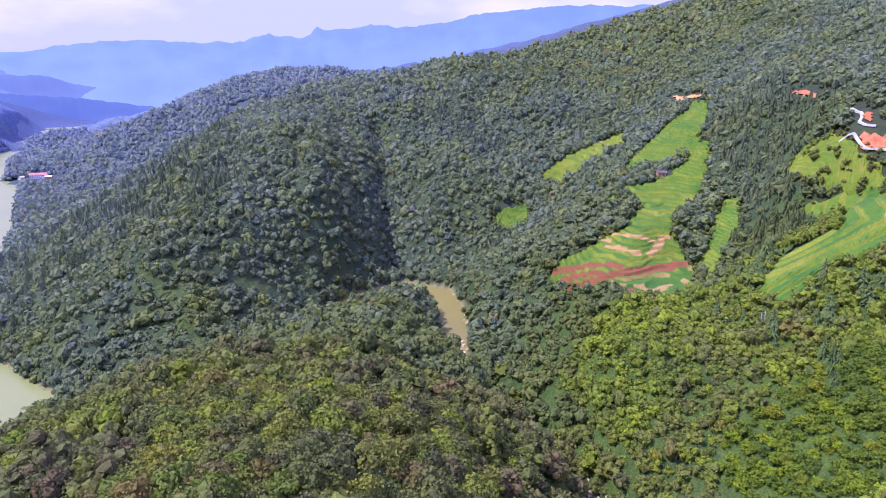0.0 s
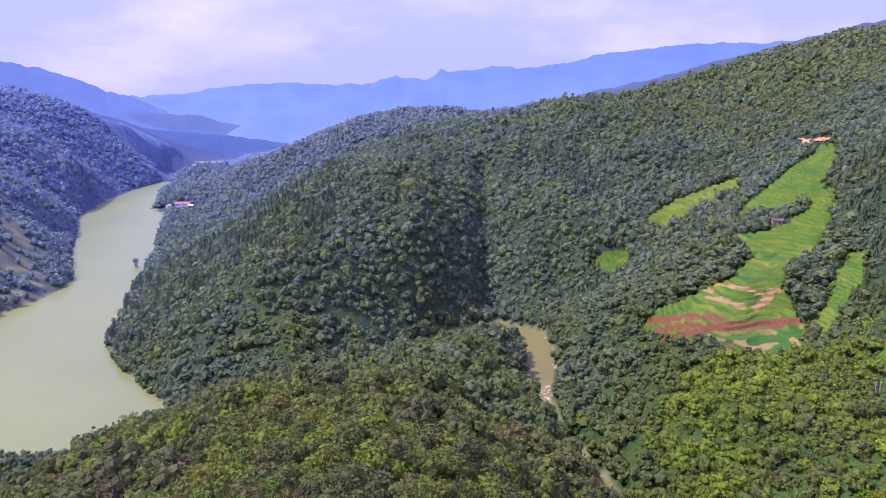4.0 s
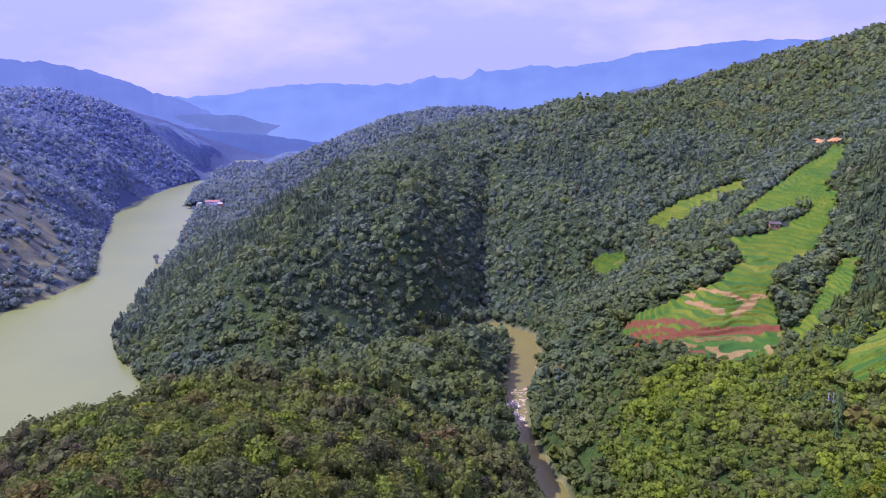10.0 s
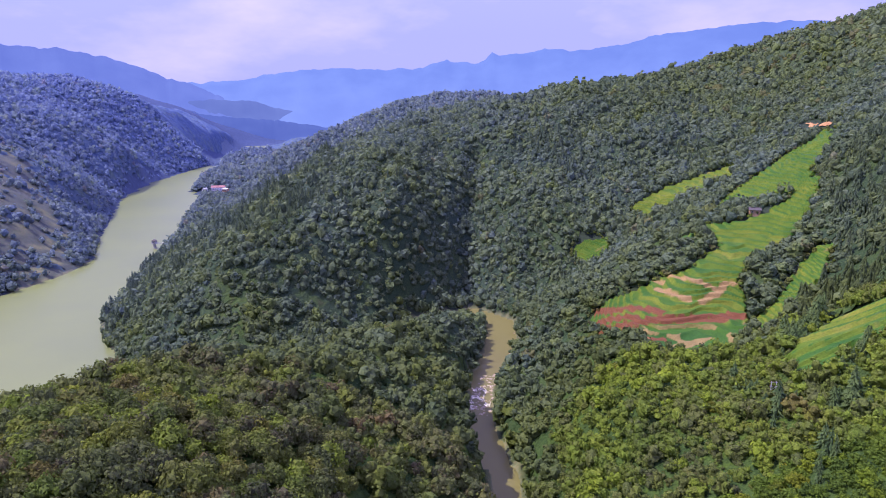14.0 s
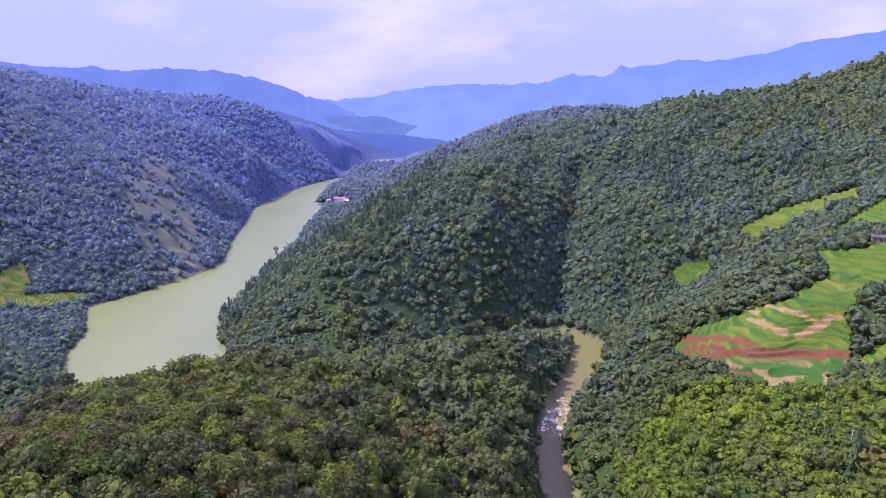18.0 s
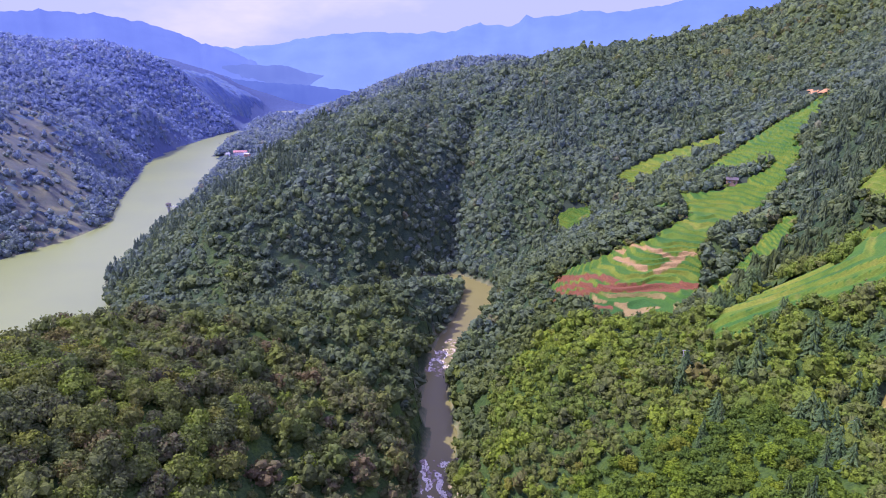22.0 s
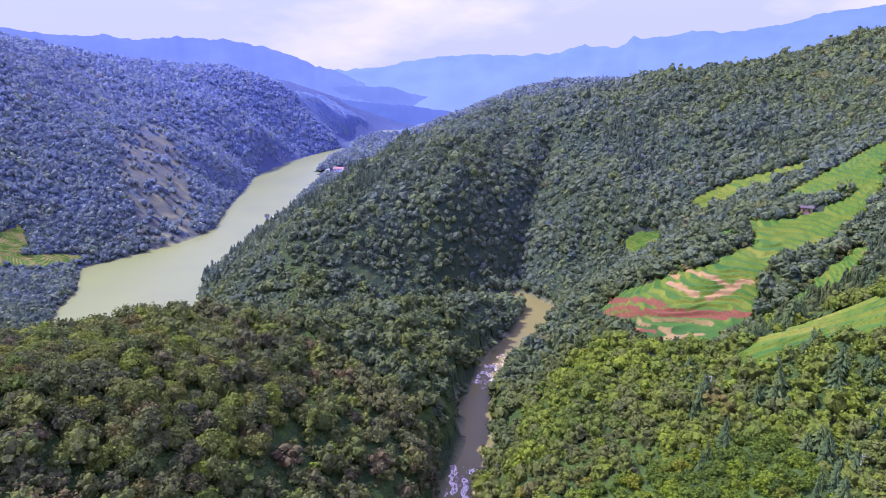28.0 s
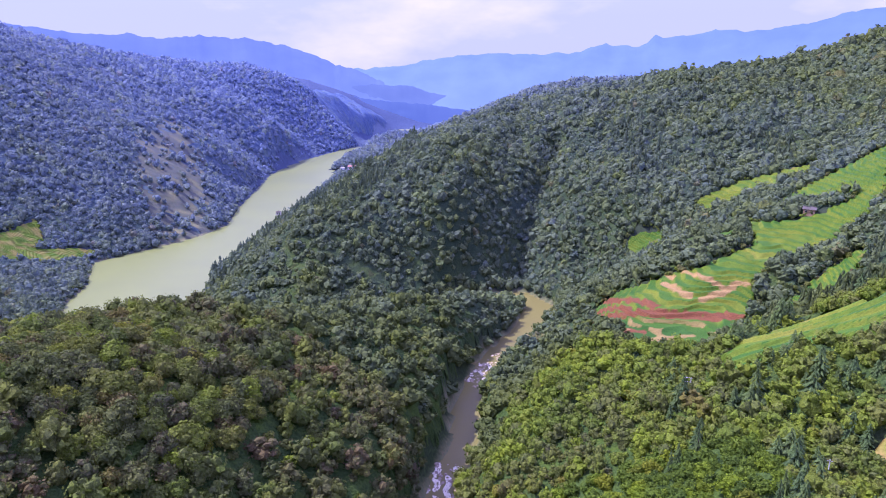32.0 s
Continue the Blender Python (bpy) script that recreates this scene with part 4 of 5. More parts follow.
def field_hedges():
    """Uneven rows of shrubs along the edges of the fields on the slope."""
    r = np.random.RandomState(95)
    xs, ys = [], []
    for name, poly in AREAS.items():
        if name in ("lakeside_field", "paddy_corner"):
            continue
        for (ax, ay), (bx, by) in zip(poly, poly[1:] + poly[:1]):
            n = max(1, int(math.hypot(bx - ax, by - ay) / 2.0))
            u = (np.arange(n) + r.uniform(0, 1, n)) / n
            xs.append(ax + u * (bx - ax) + r.normal(0, 1.6, n)), ys.append(ay + u * (by - ay) + r.normal(0, 1.6, n))
    x, y = np.concatenate(xs), np.concatenate(ys)
    ok = waves(x, y, 34, 96) > -0.35
    spots, tint = stand(x[ok], y[ok], 3.3, 97)
    scatter("field_hedges", "green shrubs along the terrace edges", LEAF, spots, T_SHRUB, tint)
field_hedges()
canopy_sheet("bank_shrubs", "dense low shrubs under the trees", lambda x, y: eye_range(x, y) < 304, (-260, 60), (330, 304), 2.3, 1.5, 19, UNDERGROWTH_SHADED, False)
canopy_sheet("hillside_shrubs", "dense shrubs under the mountain woods", lambda x, y: (eye_range(x, y) >= 300) & (eye_range(x, y) < 905), (-800, 130), (620, 1000), 3.6, 4.2, 20, UNDERGROWTH_SHADED, False)
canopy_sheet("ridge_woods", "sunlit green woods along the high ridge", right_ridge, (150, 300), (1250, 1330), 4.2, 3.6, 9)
canopy_sheet("distant_woods", "woods round the far lake, tinted blue for haze", far_side, (-1500, 250), (420, 3300), 4.8, 3.4, 3)

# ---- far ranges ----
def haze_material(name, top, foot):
    """Plain distant backdrop: haze of kilometres of bright air, added as the range's own glow."""
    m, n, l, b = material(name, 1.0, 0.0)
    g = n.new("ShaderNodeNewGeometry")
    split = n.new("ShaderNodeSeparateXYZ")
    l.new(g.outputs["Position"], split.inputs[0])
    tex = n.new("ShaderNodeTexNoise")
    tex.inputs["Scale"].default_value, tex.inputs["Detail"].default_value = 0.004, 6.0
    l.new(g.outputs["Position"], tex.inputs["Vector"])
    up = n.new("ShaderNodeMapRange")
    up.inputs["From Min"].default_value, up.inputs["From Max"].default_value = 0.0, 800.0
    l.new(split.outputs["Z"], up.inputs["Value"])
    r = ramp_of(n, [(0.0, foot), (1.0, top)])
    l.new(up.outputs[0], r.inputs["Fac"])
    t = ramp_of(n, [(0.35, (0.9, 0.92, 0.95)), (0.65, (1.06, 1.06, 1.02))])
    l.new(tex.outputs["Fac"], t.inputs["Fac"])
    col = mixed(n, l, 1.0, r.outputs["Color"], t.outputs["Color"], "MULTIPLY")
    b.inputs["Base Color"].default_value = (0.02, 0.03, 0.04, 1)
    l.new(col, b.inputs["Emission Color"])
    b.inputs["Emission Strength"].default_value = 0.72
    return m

def far_range(name, label, crest, mat, reach, seed, jag):
    p = np.array(crest, float)
    s = np.r_[0, np.cumsum(np.hypot(*np.diff(p[:, :2], axis=0).T))]
    u = np.linspace(0, s[-1], 260)
    x, y, z = (np.interp(u, s, p[:, k]) for k in range(3))
    z = z + jag * waves(u, 0 * u, 150, seed) + 0.5 * jag * waves(u, 0 * u, 60, seed + 1)
    rows = 14
    v = np.linspace(0, 1, rows)[:, None]
    far = np.hypot(x, y)
    k = 1 - v * reach / far[None]
    relief = 22 * waves(u[None] + 0 * v, 700 * v + 0 * u[None], 420, seed + 2) * np.sin(v * math.pi)
    Z = z[None] * (1 - v ** 1.25) - 60 * v + relief
    V = np.stack([x[None] * k, y[None] * k, Z], -1).reshape(-1, 3)
    tagged(new(name, mesh_of(name, V, grid_faces(260, rows)[:, ::-1], mat)), label, "mountains", kind="structure")

FAR_CREST = [(-3134, 3672, 242), (-2419, 4112, 274), (-1925, 4417, 362), (-1658, 4556, 387), (-1353, 4644, 441), (-999, 4701, 472), (-672, 4774, 468), (-387, 4809, 475), (-164, 4833, 531), (-89, 4833, 522), (52, 4843, 512), (117, 4843, 535), (176, 4838, 594), (214, 4836, 572), (322, 4832, 571), (559, 4817, 611), (840, 4774, 594), (954, 4755, 614), (1078, 4730, 626), (1291, 4670, 682), (1543, 4601, 708), (1895, 4420, 738), (2297, 4222, 728), (3022, 3780, 695)]
LEFT_CREST = [(-4210, 2100, 639), (-3388, 2887, 576), (-3150, 3162, 541), (-2973, 3337, 547), (-2831, 3467, 530), (-2671, 3597, 556), (-2477, 3766, 541), (-2348, 3859, 530), (-2205, 3925, 497), (-2080, 4001, 446), (-1948, 4075, 390), (-1820, 4141, 342), (-1632, 4228, 257), (-1408, 4317, 171), (-1098, 4416, 79)]
far_range("backdrop_far_range", "pale hazy blue far mountain range with a small knob", FAR_CREST, haze_material("far_range_haze", (0.21, 0.32, 0.78), (0.31, 0.43, 0.92)), 900, 41, 8)
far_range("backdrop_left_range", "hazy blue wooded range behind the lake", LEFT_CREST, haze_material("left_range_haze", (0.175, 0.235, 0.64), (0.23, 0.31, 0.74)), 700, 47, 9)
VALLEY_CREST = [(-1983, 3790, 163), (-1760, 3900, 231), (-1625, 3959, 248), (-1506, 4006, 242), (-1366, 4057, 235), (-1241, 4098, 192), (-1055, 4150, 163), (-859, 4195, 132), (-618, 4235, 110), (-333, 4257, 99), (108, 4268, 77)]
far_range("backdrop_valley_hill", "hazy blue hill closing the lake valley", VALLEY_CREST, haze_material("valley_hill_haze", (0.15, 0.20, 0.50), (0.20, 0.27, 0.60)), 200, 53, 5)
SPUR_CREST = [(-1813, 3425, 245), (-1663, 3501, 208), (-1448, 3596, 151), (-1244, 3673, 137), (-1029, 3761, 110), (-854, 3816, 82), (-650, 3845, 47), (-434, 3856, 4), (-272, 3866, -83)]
far_range("backdrop_valley_spur", "hazy dark blue wooded spur at the lake's end", SPUR_CREST, haze_material("valley_spur_haze", (0.125, 0.180, 0.50), (0.14, 0.20, 0.54)), 110, 57, 5)

# ---- building blocks ----
def part(name, bm, mat, parent=None, label="", at=(0, 0, 0)):
    me = bpy.data.meshes.new(name)
    bm.to_mesh(me)
    bm.free()
    me.materials.append(mat)
    ob = new(name, me)
    ob.location = at
    if parent is not None:
        ob.parent = parent
    if label:
        ob["label"] = label
    return ob

def box(size, at=(0, 0, 0), bevel=0.0, turn=0.0):
    bm = bmesh.new()
    bmesh.ops.create_cube(bm, size=1, matrix=Matrix.Translation(at) @ Matrix.Rotation(turn, 4, "Z") @ Matrix.Diagonal((*size, 1)))
    if bevel:
        bmesh.ops.bevel(bm, geom=bm.edges[:], offset=bevel, segments=1, affect="EDGES")
    return bm

def tube(points, radii, sides=8):
    """A tapered limb, pole or rail along a line of points."""
    bm = bmesh.new()
    rings = []
    for n, (p, r) in enumerate(zip(points, radii)):
        p = Vector(p)
        d = (Vector(points[min(n + 1, len(points) - 1)]) - Vector(points[max(n - 1, 0)])).normalized()
        a = d.orthogonal().normalized()
        b = d.cross(a)
        rings.append([bm.verts.new(p + (a * math.cos(k * 2 * math.pi / sides) + b * math.sin(k * 2 * math.pi / sides)) * r) for k in range(sides)])
    for one, two in zip(rings, rings[1:]):
        for k in range(sides):
            bm.faces.new((one[k], one[(k + 1) % sides], two[(k + 1) % sides], two[k]))
    bm.faces.new(rings[0][::-1]), bm.faces.new(rings[-1])
    return bm

def joined(*parts):
    bm = bmesh.new()
    for p in parts:
        me = bpy.data.meshes.new("piece")
        p.to_mesh(me)
        p.free()
        bm.from_mesh(me)
        bpy.data.meshes.remove(me)
    return bm

def at_ground(x, y):
    return float(height(np.array([x]), np.array([y]))[0])

RED_TILE = plain("faded_red_roof", (0.36, 0.17, 0.15), 0.7, 0.3, 0.3, 0.8)
WHITEWASH = plain("whitewashed_wall", (0.74, 0.72, 0.68), 0.8, 0.2, 0.12, 0.6)
CONCRETE = plain("weathered_concrete", (0.42, 0.41, 0.38), 0.85, 0.2, 0.25, 0.8)
PALE_CONCRETE = plain("pale_new_concrete", (0.50, 0.48, 0.44), 0.8, 0.2, 0.15, 0.5)
EARTH_WALL = plain("rammed_earth_wall", (0.46, 0.28, 0.17), 0.95, 0.1, 0.3, 1.5)
DARK_TILE = plain("grey_clay_tile", (0.12, 0.10, 0.09), 0.8, 0.2, 0.3, 1.5)
RED_EARTH = plain("bare_red_earth", (0.38, 0.13, 0.06), 0.95, 0.1, 0.35, 0.25, 0.6)
OCHRE_EARTH = plain("bare_ochre_earth", (0.42, 0.22, 0.09), 0.95, 0.1, 0.3, 0.3, 0.6)
STEEL = plain("galvanised_steel", (0.55, 0.56, 0.56), 0.45, 0.5, 0.15, 3.0, 0.0, 0.7)
PORCELAIN = plain("brown_porcelain", (0.20, 0.08, 0.05), 0.25, 0.5, 0.15, 5.0, 0.0)
WINDOW_DARK = plain("dark_window_glass", (0.03, 0.04, 0.05), 0.1, 0.5, 0.2, 2.0, 0.0)
ROCK = plain("wet_river_rock", (0.36, 0.28, 0.19), 0.75, 0.35, 0.4, 0.9, 0.7)
TAN_ROCK = plain("tan_bank_rock", (0.44, 0.35, 0.22), 0.9, 0.2, 0.35, 0.9, 0.7)
FOAM = plain("white_water_foam", (0.84, 0.76, 0.52), 0.6, 0.3, 0.1, 1.5, 0.8)

# ---- single trees ----
def trunk_mesh(seed, tall, thick):
    r = random.Random(seed)
    top = (r.uniform(-0.3, 0.3), r.uniform(-0.3, 0.3), tall)
    limbs = [tube([(0, 0, -0.6), (top[0] * 0.4, top[1] * 0.4, tall * 0.5), top], [thick, thick * 0.7, thick * 0.3], 6)]
    for k in range(4):
        a, z = k * 1.6 + r.uniform(0, 0.8), tall * r.uniform(0.4, 0.65)
        e = r.uniform(1.6, 2.6)
        limbs.append(tube([(0, 0, z), (math.cos(a) * e * 0.5, math.sin(a) * e * 0.5, z + 0.7), (math.cos(a) * e, math.sin(a) * e, z + 1.7)], [thick * 0.45, thick * 0.3, thick * 0.1], 5))
    return joined(*limbs)

def tree_thing(name, label, group, seed, kind):
    root = tagged(new(name), label, "tree", group)
    if kind == "conifer":
        tv, tf = conifer(300 + seed, 12, 9)
        w = 7.0
        me = mesh_of("crown", tv * (w * 0.85, w * 0.85, 11), tf, NEEDLE_ONE, False)
        part("trunk", tube([(0, 0, -0.5), (0, 0, 5), (0, 0, 10.5)], [0.2, 0.14, 0.04], 6), BARK, root)
    elif kind == "young":
        tv, tf = crown(250 + seed, 8, 330, 0.057, 0.77)
        me = mesh_of("crown", tv * (7.2, 7.2, 6.6), tf, LEAF_YOUNG, False)
        part("trunk", trunk_mesh(seed, 3.2, 0.14), BARK, root)
    else:
        tv, tf = crown(200 + seed, 13, 540, 0.046, 0.76)
        w = 10.4
        me = mesh_of("crown", tv * w, tf, LEAF_ONE, False)
        part("trunk", trunk_mesh(seed, 5.2, 0.24), BARK, root)
    new("crown", me).parent = root
    return root

def plant_singles():
    x, y = wooded_spots((-110, 120), (220, 232), 5.8, 77, lambda x, y: near_block(x, y) & (x < 60))
    r = random.Random(5)
    made = {}
    for n, (px, py) in enumerate(zip(x, y)):
        con = bool(conifers_here(np.array([px]), np.array([py]))[0]) and r.random() < 0.55
        k = ("conifer" if con else "broadleaf", r.randrange(6))
        s = r.choice((0.78, 0.9, 1.0, 1.0, 1.15, 1.3))
        m = pose(px, py, at_ground(px, py) - 0.2, r.uniform(-4, 4), r.uniform(-4, 4), r.uniform(0, 360))
        if k not in made:
            if con:
                made[k] = tree_thing("conifer_tree", "dark green pointed conifer on the stream bank", "conifers on the bank", k[1], k[0])
            else:
                made[k] = tree_thing("broadleaf_tree", "leafy green broadleaf tree in dense hillside woods", "broadleaf trees nearby", k[1], k[0])
            made[k].matrix_basis = m @ Matrix.Diagonal((s, s, s, 1))
        else:
            made[k].scale = (s, s, s * r.uniform(0.9, 1.15))
            copy_thing(made[k], m)
    x, y = wooded_spots((110, 150), (212, 232), 4.6, 78, lambda x, y: near_block(x, y) & (x > 60))
    for px, py in zip(x, y):
        con = bool(conifers_here(np.array([px]), np.array([py]))[0]) and r.random() < 0.5
        k = ("conifer" if con else "young", r.randrange(5))
        s = r.choice((0.75, 0.9, 1.0, 1.1, 1.25))
        m = pose(px, py, at_ground(px, py) - 0.2, r.uniform(-4, 4), r.uniform(-4, 4), r.uniform(0, 360))
        if k not in made:
            if con:
                made[k] = tree_thing("conifer_tree", "dark green pointed conifer on the stream bank", "conifers on the bank", k[1], k[0])
            else:
                made[k] = tree_thing("young_tree", "light green bushy young tree on the stream bank", "young trees on the bank", k[1], k[0])
            made[k].matrix_basis = m @ Matrix.Diagonal((s, s, s, 1))
        else:
            made[k].scale = (s, s, s * r.uniform(0.9, 1.15))
            copy_thing(made[k], m)
plant_singles()

# ---- rocks and rapids in the stream ----
def boulder_mesh(seed):
    r = random.Random(seed)
    bm = bmesh.new()
    bmesh.ops.create_icosphere(bm, subdivisions=2, radius=1)
    for v in bm.verts:
        v.co *= 0.8 + 0.35 * noise.noise(v.co * 1.3 + Vector((seed * 3.1, 0, 0)))
        v.co.x *= 1.25
        v.co.z *= 0.7
    return bm

def stream_at(y):
    ys = [p[1] for p in STREAM[4:]][::-1]
    return tuple(float(np.interp(y, ys, [p[k] for p in STREAM[4:]][::-1])) for k in (0, 2, 3))

def strew_rocks():
    base = {}
    r = random.Random(9)
    spots = []
    for _ in range(62):
        y = r.uniform(236, 290)
        spots.append((y, r.uniform(-1.05, 1.1), r.uniform(0.5, 1.6), "wet"))
    for _ in range(40):
        y = r.uniform(385, 428)
        spots.append((y, r.uniform(-1.0, 1.05), r.uniform(0.45, 1.3), "wet"))
    for _ in range(70):
        y = r.uniform(380, 442)
        spots.append((y, r.uniform(-0.35, 1.1), r.uniform(0.5, 1.7), "tan"))
    for _ in range(26):
        y = r.uniform(470, 550)
        spots.append((y, r.uniform(0.85, 1.1), r.uniform(0.5, 1.3), "tan"))
    for _ in range(26):
        y = r.uniform(240, 275)
        spots.append((y, r.uniform(1.0, 1.7), r.uniform(0.6, 2.0), "tan"))
    for y, side, size, look_of in spots:
        x, z, half = stream_at(y)
        k = (look_of, r.randrange(4))
        px = x + side * half
        pz = max(z, at_ground(px, y)) - 0.15 * size
        m = pose(px, y, pz, 0, 0, r.uniform(0, 360))
        if k not in base:
            bm = boulder_mesh(len(base) + 3)
            ob = part("boulder", bm, ROCK if look_of == "wet" else TAN_ROCK)
            tagged(ob, "grey wet boulder among white rapids" if look_of == "wet" else "tan weathered boulder on the stream bank", "rock", "boulders in the stream")
            base[k] = ob
            ob.matrix_basis = m @ Matrix.Diagonal((size, size, size, 1))
        else:
            base[k].scale = (size * r.uniform(0.8, 1.2), size, size * r.uniform(0.7, 1.1))
            copy_thing(base[k], m)
strew_rocks()

def white_water(name, label, y0, y1, share, seed):
    """Broken foam: many small humps of white water on the stream's surface."""
    r = np.random.RandomState(seed)
    V, F, base = [], [], 0
    for _ in range(int((y1 - y0) * 60)):
        y = r.uniform(y0, y1)
        x, z, half = stream_at(y)
        u = r.uniform(-0.9, 0.9)
        if waves(np.array([x + u * half]), np.array([y * 0.6]), 7, 51)[0] < 1 - 2 * share:
            continue
        s = r.uniform(0.15, 0.5)
        v = ICO_V * (s * r.uniform(0.7, 1.3, (12, 1))) * (0.9, 1.9, 0.16) + (x + u * half, y, z + 0.02)
        V.append(v), F.append(ICO_F + base)
        base += 12
    tagged(new(name, mesh_of(name, np.concatenate(V), np.concatenate(F), FOAM)), label, "water", kind="stuff")
white_water("lower_rapids", "foaming white rapids between boulders", 236, 288, 0.44, 61)
white_water("upper_rapids", "white riffles over a rocky bar", 388, 424, 0.36, 62)

# ---- bare earth, road and poles ----
def draped(name, label, outline, mat, lift, category, cell=2.0, bumps=0.5):
    p = np.array(outline, float)
    lo, hi = p.min(0) - 2, p.max(0) + 2
    nx, ny = int((hi[0] - lo[0]) / cell) + 2, int((hi[1] - lo[1]) / cell) + 2
    X, Y = np.meshgrid(lo[0] + np.arange(nx) * cell, lo[1] + np.arange(ny) * cell)
    keep = inside(X + 1.5 * waves(X, Y, 9, 71), Y + 1.5 * waves(X, Y, 9, 72), outline)
    Z = height(X, Y) + lift + bumps * waves(X, Y, 6, 73)
    f = grid_faces(nx, ny)
    f = f[keep.ravel()[f].all(1)]
    own, back = np.unique(f, return_inverse=True)
    return tagged(new(name, mesh_of(name, np.stack([X, Y, Z], -1).reshape(-1, 3)[own], back.reshape(-1, 4), mat, False)), label, category, kind="structure")

def road_ribbon(line, half):
    p = np.array(line, float)
    u = np.linspace(0, len(p) - 1, 40)
    c = np.stack([np.interp(u, np.arange(len(p)), p[:, k]) for k in range(2)], 1)
    for _ in range(2):
        c[1:-1] = 0.25 * c[:-2] + 0.5 * c[1:-1] + 0.25 * c[2:]
    d = np.gradient(c, axis=0)
    side = np.stack([-d[:, 1], d[:, 0]], 1) / np.linalg.norm(d, axis=1)[:, None]
    w = np.array([-half - 0.2, -half, half, half + 0.2])
    xy = c[:, None] + side[:, None] * w[None, :, None]
    z = height(xy[..., 0], xy[..., 1]).max(1, keepdims=True) + np.array([-0.8, 0.8, 0.8, -0.8])
    return np.concatenate([xy, z[..., None]], -1).reshape(-1, 3), grid_faces(4, 40)

for scar, outline in SCARS.items():
    draped(scar, "fresh bare red earth cut in the hillside", outline, RED_EARTH if scar != "earth_cut_top" else OCHRE_EARTH, 1.6, "earth")
for line in ROAD_BENDS:
    tagged(new("road", mesh_of("road", *road_ribbon(line, 0.9), CONCRETE, False)), "narrow pale concrete road winding up the slope", "road", kind="structure")

def single_pole(x, y, tall):
    root = tagged(new("utility_pole"), "tall pale concrete utility pole among trees", "utility pole", "power poles")
    root.location = (x, y, at_ground(x, y))
    part("post", tube([(0, 0, -1), (0, 0, tall)], [0.24, 0.15], 8), PALE_CONCRETE, root)
    arm = part("crossarm", box((1.9, 0.12, 0.12), (0, 0, tall - 0.5), 0.02), STEEL, root)
    for k in (-0.8, 0, 0.8):
        part("insulator", tube([(k, 0, tall - 0.44), (k, 0, tall - 0.3), (k, 0, tall - 0.1)], [0.05, 0.09, 0.04], 8), PORCELAIN, arm, "brown porcelain insulator")
    return root

def twin_pole(x, y, tall):
    root = tagged(new("twin_pole"), "pale twin-post power pole with steel crossarms", "utility pole", "power poles")
    root.location = (x, y, at_ground(x, y))
    for k in (-1.1, 1.1):
        part("post", tube([(k, 0, -1), (k, 0, tall)], [0.26, 0.17], 8), PALE_CONCRETE, root)
    for z in (tall - 0.3, tall - 2.2):
        arm = part("crossarm", box((3.6, 0.14, 0.14), (0, 0, z), 0.02), STEEL, root)
        for k in (-1.6, 0, 1.6):
            part("insulator", tube([(k, 0, z + 0.08), (k, 0, z + 0.25), (k, 0, z + 0.5)], [0.06, 0.11, 0.05], 8), PORCELAIN, arm, "brown porcelain insulator")
    part("brace", tube([(-1.1, 0, tall - 2.2), (1.1, 0, tall - 4.2)], [0.06, 0.06], 6), STEEL, root)
    part("brace", tube([(1.1, 0, tall - 2.2), (-1.1, 0, tall - 4.2)], [0.06, 0.06], 6), STEEL, root)
    return root
single_pole(219, 200, 13)
twin_pole(180, 266, 8.5)

# ---- buildings ----
def house(name, label, x, y, z, turn, size, wall, roof_mat, storeys=1, bays=4, group=""):
    """Walls with real window reveals as parts, gabled roof with eaves, ridge and door."""
    w, d, h = size
    root = tagged(new(name), label, "house", group)
    root.matrix_basis = pose(x, y, z, 0, 0, turn)
    part("wall", box((w, d, h + 2), (0, 0, h / 2 - 1), 0.05), wall, root)
    rise, over = d * 0.28, 0.8
    bm = bmesh.new()
    prof = [(-d / 2 - over, h - 0.15), (0, h + rise), (d / 2 + over, h - 0.15), (d / 2 + over, h + 0.1), (0, h + rise + 0.3), (-d / 2 - over, h + 0.1)]
    ends = [[bm.verts.new((sx * (w / 2 + over), py, pz)) for py, pz in prof] for sx in (-1, 1)]
    for k in range(6):
        bm.faces.new((ends[0][k], ends[0][(k + 1) % 6], ends[1][(k + 1) % 6], ends[1][k]))
    bm.faces.new(ends[0][::-1]), bm.faces.new(ends[1])
    roof = part("roof", bm, roof_mat, root)
    part("ridge", tube([(-w / 2 - over, 0, h + rise + 0.35), (w / 2 + over, 0, h + rise + 0.35)], [0.2, 0.2], 6), roof_mat, roof)
    for s in (-1, 1):
        bm = bmesh.new()
        tri = [bm.verts.new(p) for p in ((s * w / 2, -d / 2, h - 0.05), (s * w / 2, d / 2, h - 0.05), (s * w / 2, 0, h + rise - 0.05))]
        bm.faces.new(tri)
        part("gable", bm, wall, root)
    for f in range(storeys):
        for b in range(bays):
            bx, bz = (b - (bays - 1) / 2) * w / bays, (f + 0.5) * h / storeys + 0.1
            for s in (-1, 1):
                if f == 0 and b == bays // 2 and s == -1:
                    part("door", box((1.1, 0.12, 2.1), (bx, s * (d / 2 + 0.02), 1.05), 0.02), DARK_TILE, root)
                    continue
                win = part("window", box((1.5, 0.14, 1.4), (bx, s * (d / 2 + 0.02), bz), 0.02), PALE_CONCRETE, root)
                part("pane", box((1.25, 0.06, 1.15), (bx, s * (d / 2 + 0.08), bz)), WINDOW_DARK, win)
    return root

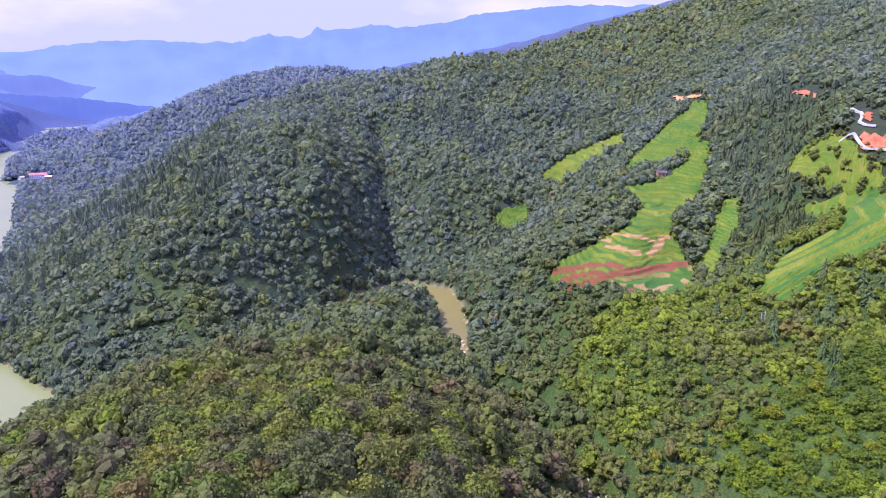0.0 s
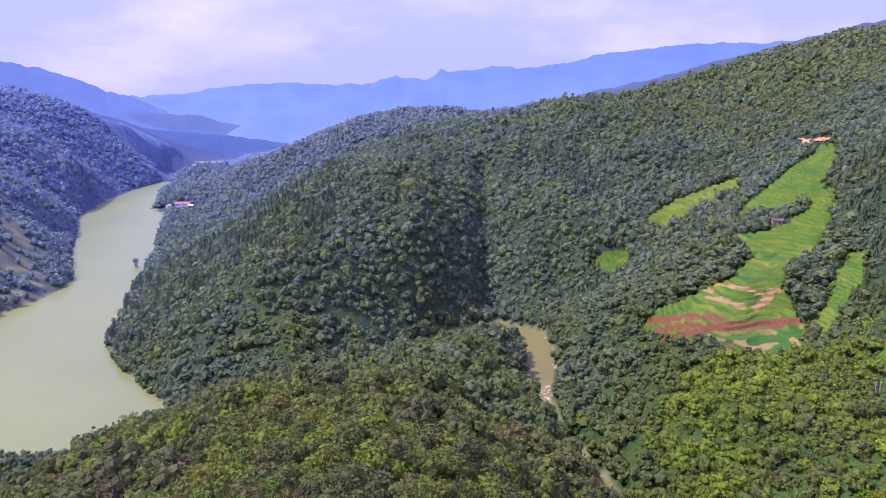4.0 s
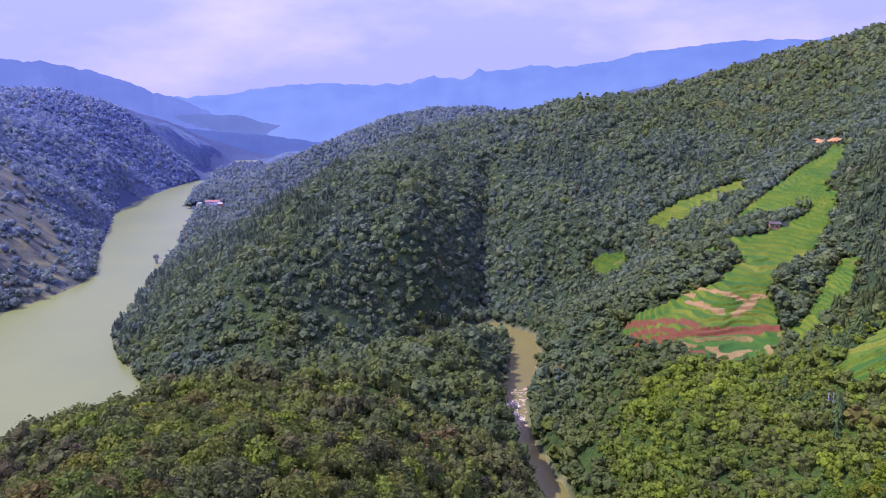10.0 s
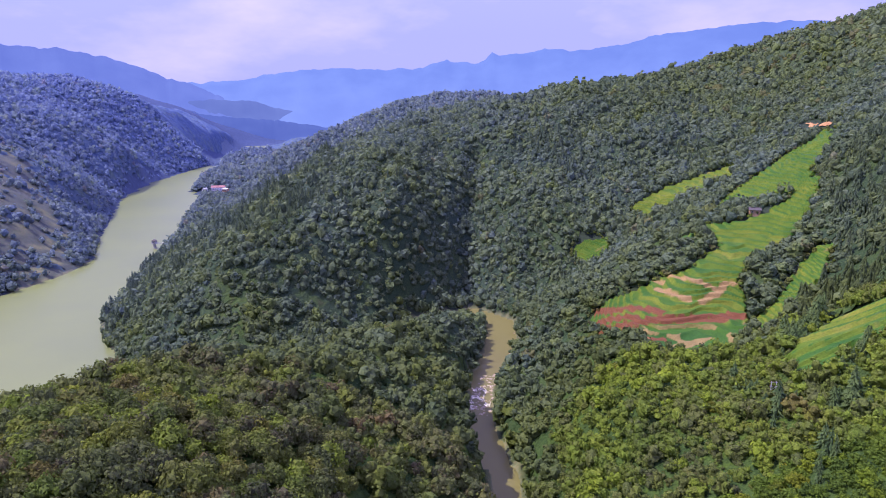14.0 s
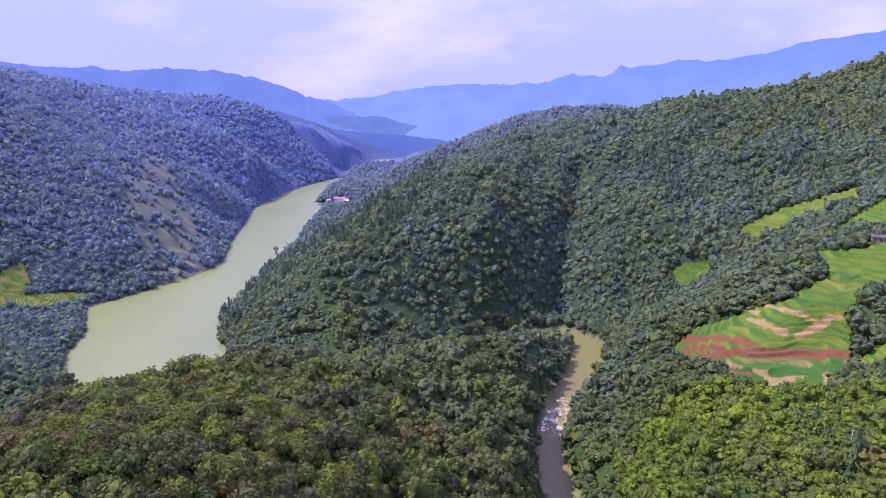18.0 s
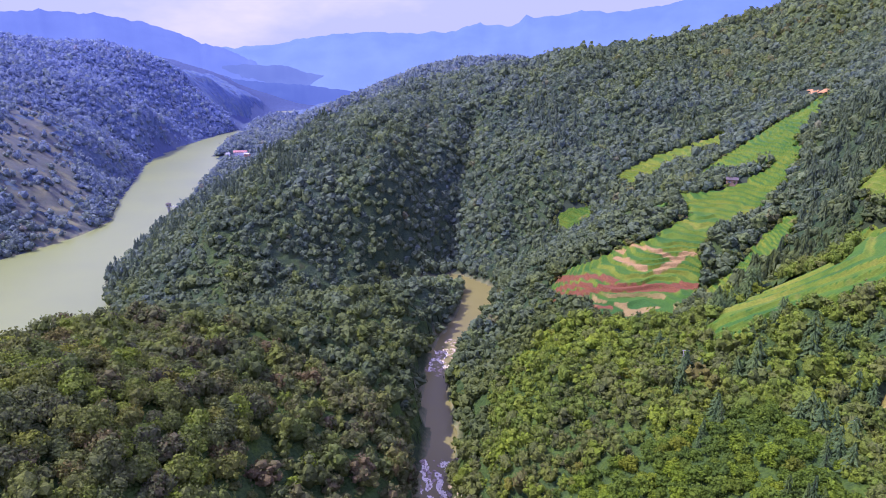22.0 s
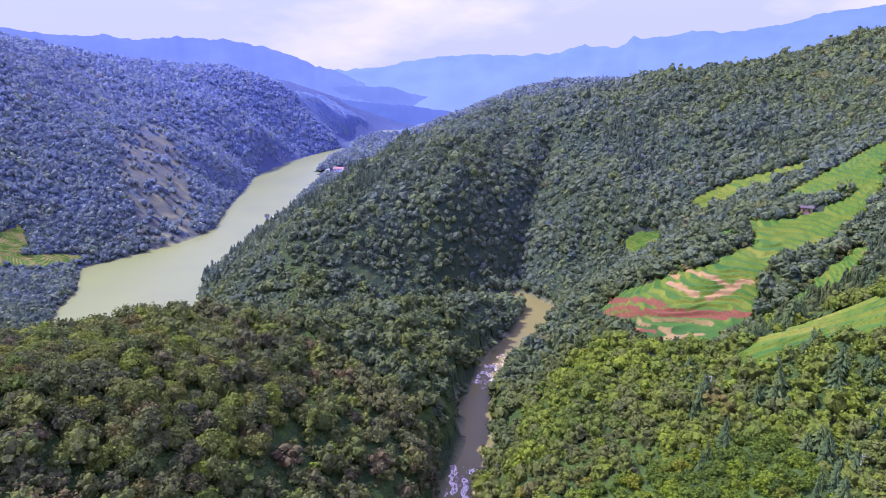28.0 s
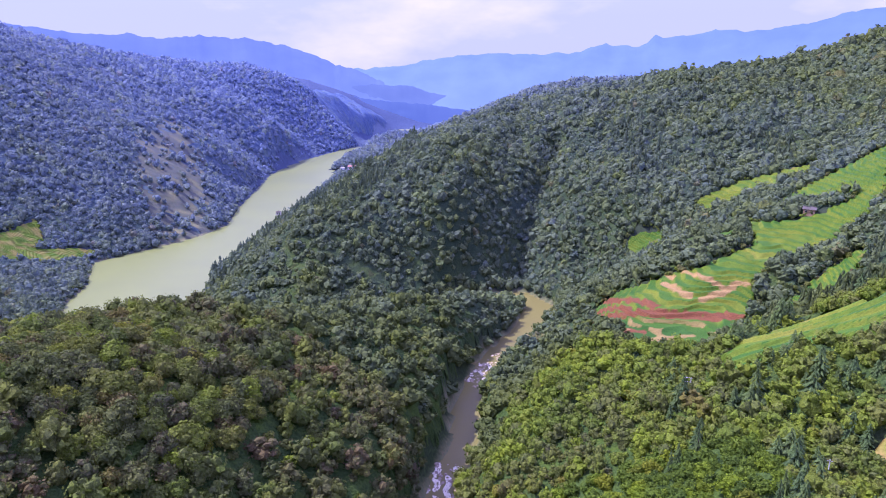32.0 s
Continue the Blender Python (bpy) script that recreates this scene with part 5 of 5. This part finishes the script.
house("lakeside_hall", "long lakeside hall with a faded red roof", -620, 1588, 5, 12, (34, 15, 7), WHITEWASH, RED_TILE, 2, 8, "houses by the lake")
house("white_house", "small white house at the lake shore", -648, 1568, 4, 70, (12, 8, 6), WHITEWASH, PALE_CONCRETE, 2, 3, "houses by the lake")
house("shore_house", "pale walled house beside the red hall", -590, 1560, 6, -8, (14, 9, 5), EARTH_WALL, PALE_CONCRETE, 1, 4, "houses by the lake")
house("earth_hut", "earth-walled hut with a dark roof beside terraces", 191, 514, at_ground(191, 514), 20, (9, 6, 3.6), EARTH_WALL, DARK_TILE, 1, 2, "huts in the fields")
house("earth_hut", "small earth-walled hut among terrace shrubs", 278, 524, at_ground(278, 524), -15, (8, 5.5, 3.4), EARTH_WALL, DARK_TILE, 1, 2, "huts in the fields")

def intake_tower(x, y):
    root = tagged(new("intake_tower"), "dark concrete water intake tower standing in the lake", "tower")
    root.location = (x, y, 0)
    part("shaft", tube([(0, 0, -6), (0, 0, 8)], [2.6, 2.4], 12), CONCRETE, root)
    part("deck", box((8, 8, 0.5), (0, 0, 8.2), 0.08), CONCRETE, root)
    cabin = part("cabin", box((6, 6, 4.2), (0, 0, 10.5), 0.06), CONCRETE, root)
    for a in range(4):
        t = a * math.pi / 2
        part("pane", box((2.0, 0.12, 1.6), (math.sin(t) * 3.03, -math.cos(t) * 3.03, 10.7), 0.0, t), WINDOW_DARK, cabin)
    bm = bmesh.new()
    bmesh.ops.create_cone(bm, cap_ends=True, segments=4, radius1=5.6, radius2=0.3, depth=2.2, matrix=Matrix.Translation((0, 0, 13.7)) @ Matrix.Rotation(math.pi / 4, 4, "Z"))
    part("roof", bm, DARK_TILE, root)
    return root

def footbridge(a, b):
    root = tagged(new("footbridge"), "narrow concrete footbridge from shore to tower", "bridge")
    a, b = Vector(a), Vector(b)
    d = b - a
    root.matrix_basis = Matrix.Translation(a) @ Matrix.Rotation(math.atan2(d.y, d.x), 4, "Z")
    n = d.length
    part("deck", box((n, 1.8, 0.4), (n / 2, 0, 0), 0.05), CONCRETE, root)
    for s in (-0.8, 0.8):
        part("rail", tube([(0, s, 1.15), (n, s, 1.15)], [0.05, 0.05], 6), STEEL, root)
        for k in range(int(n / 2) + 1):
            part("baluster", tube([(k * 2, s, 0.2), (k * 2, s, 1.15)], [0.04, 0.04], 5), STEEL, root)
    for k in (0.33, 0.67):
        part("pier", tube([(n * k, 0, -13), (n * k, 0, -0.2)], [0.5, 0.45], 8), CONCRETE, root)
    return root
intake_tower(-462, 945)
footbridge((-458.5, 945.5, 8.0), (-434, 950, 8.0))
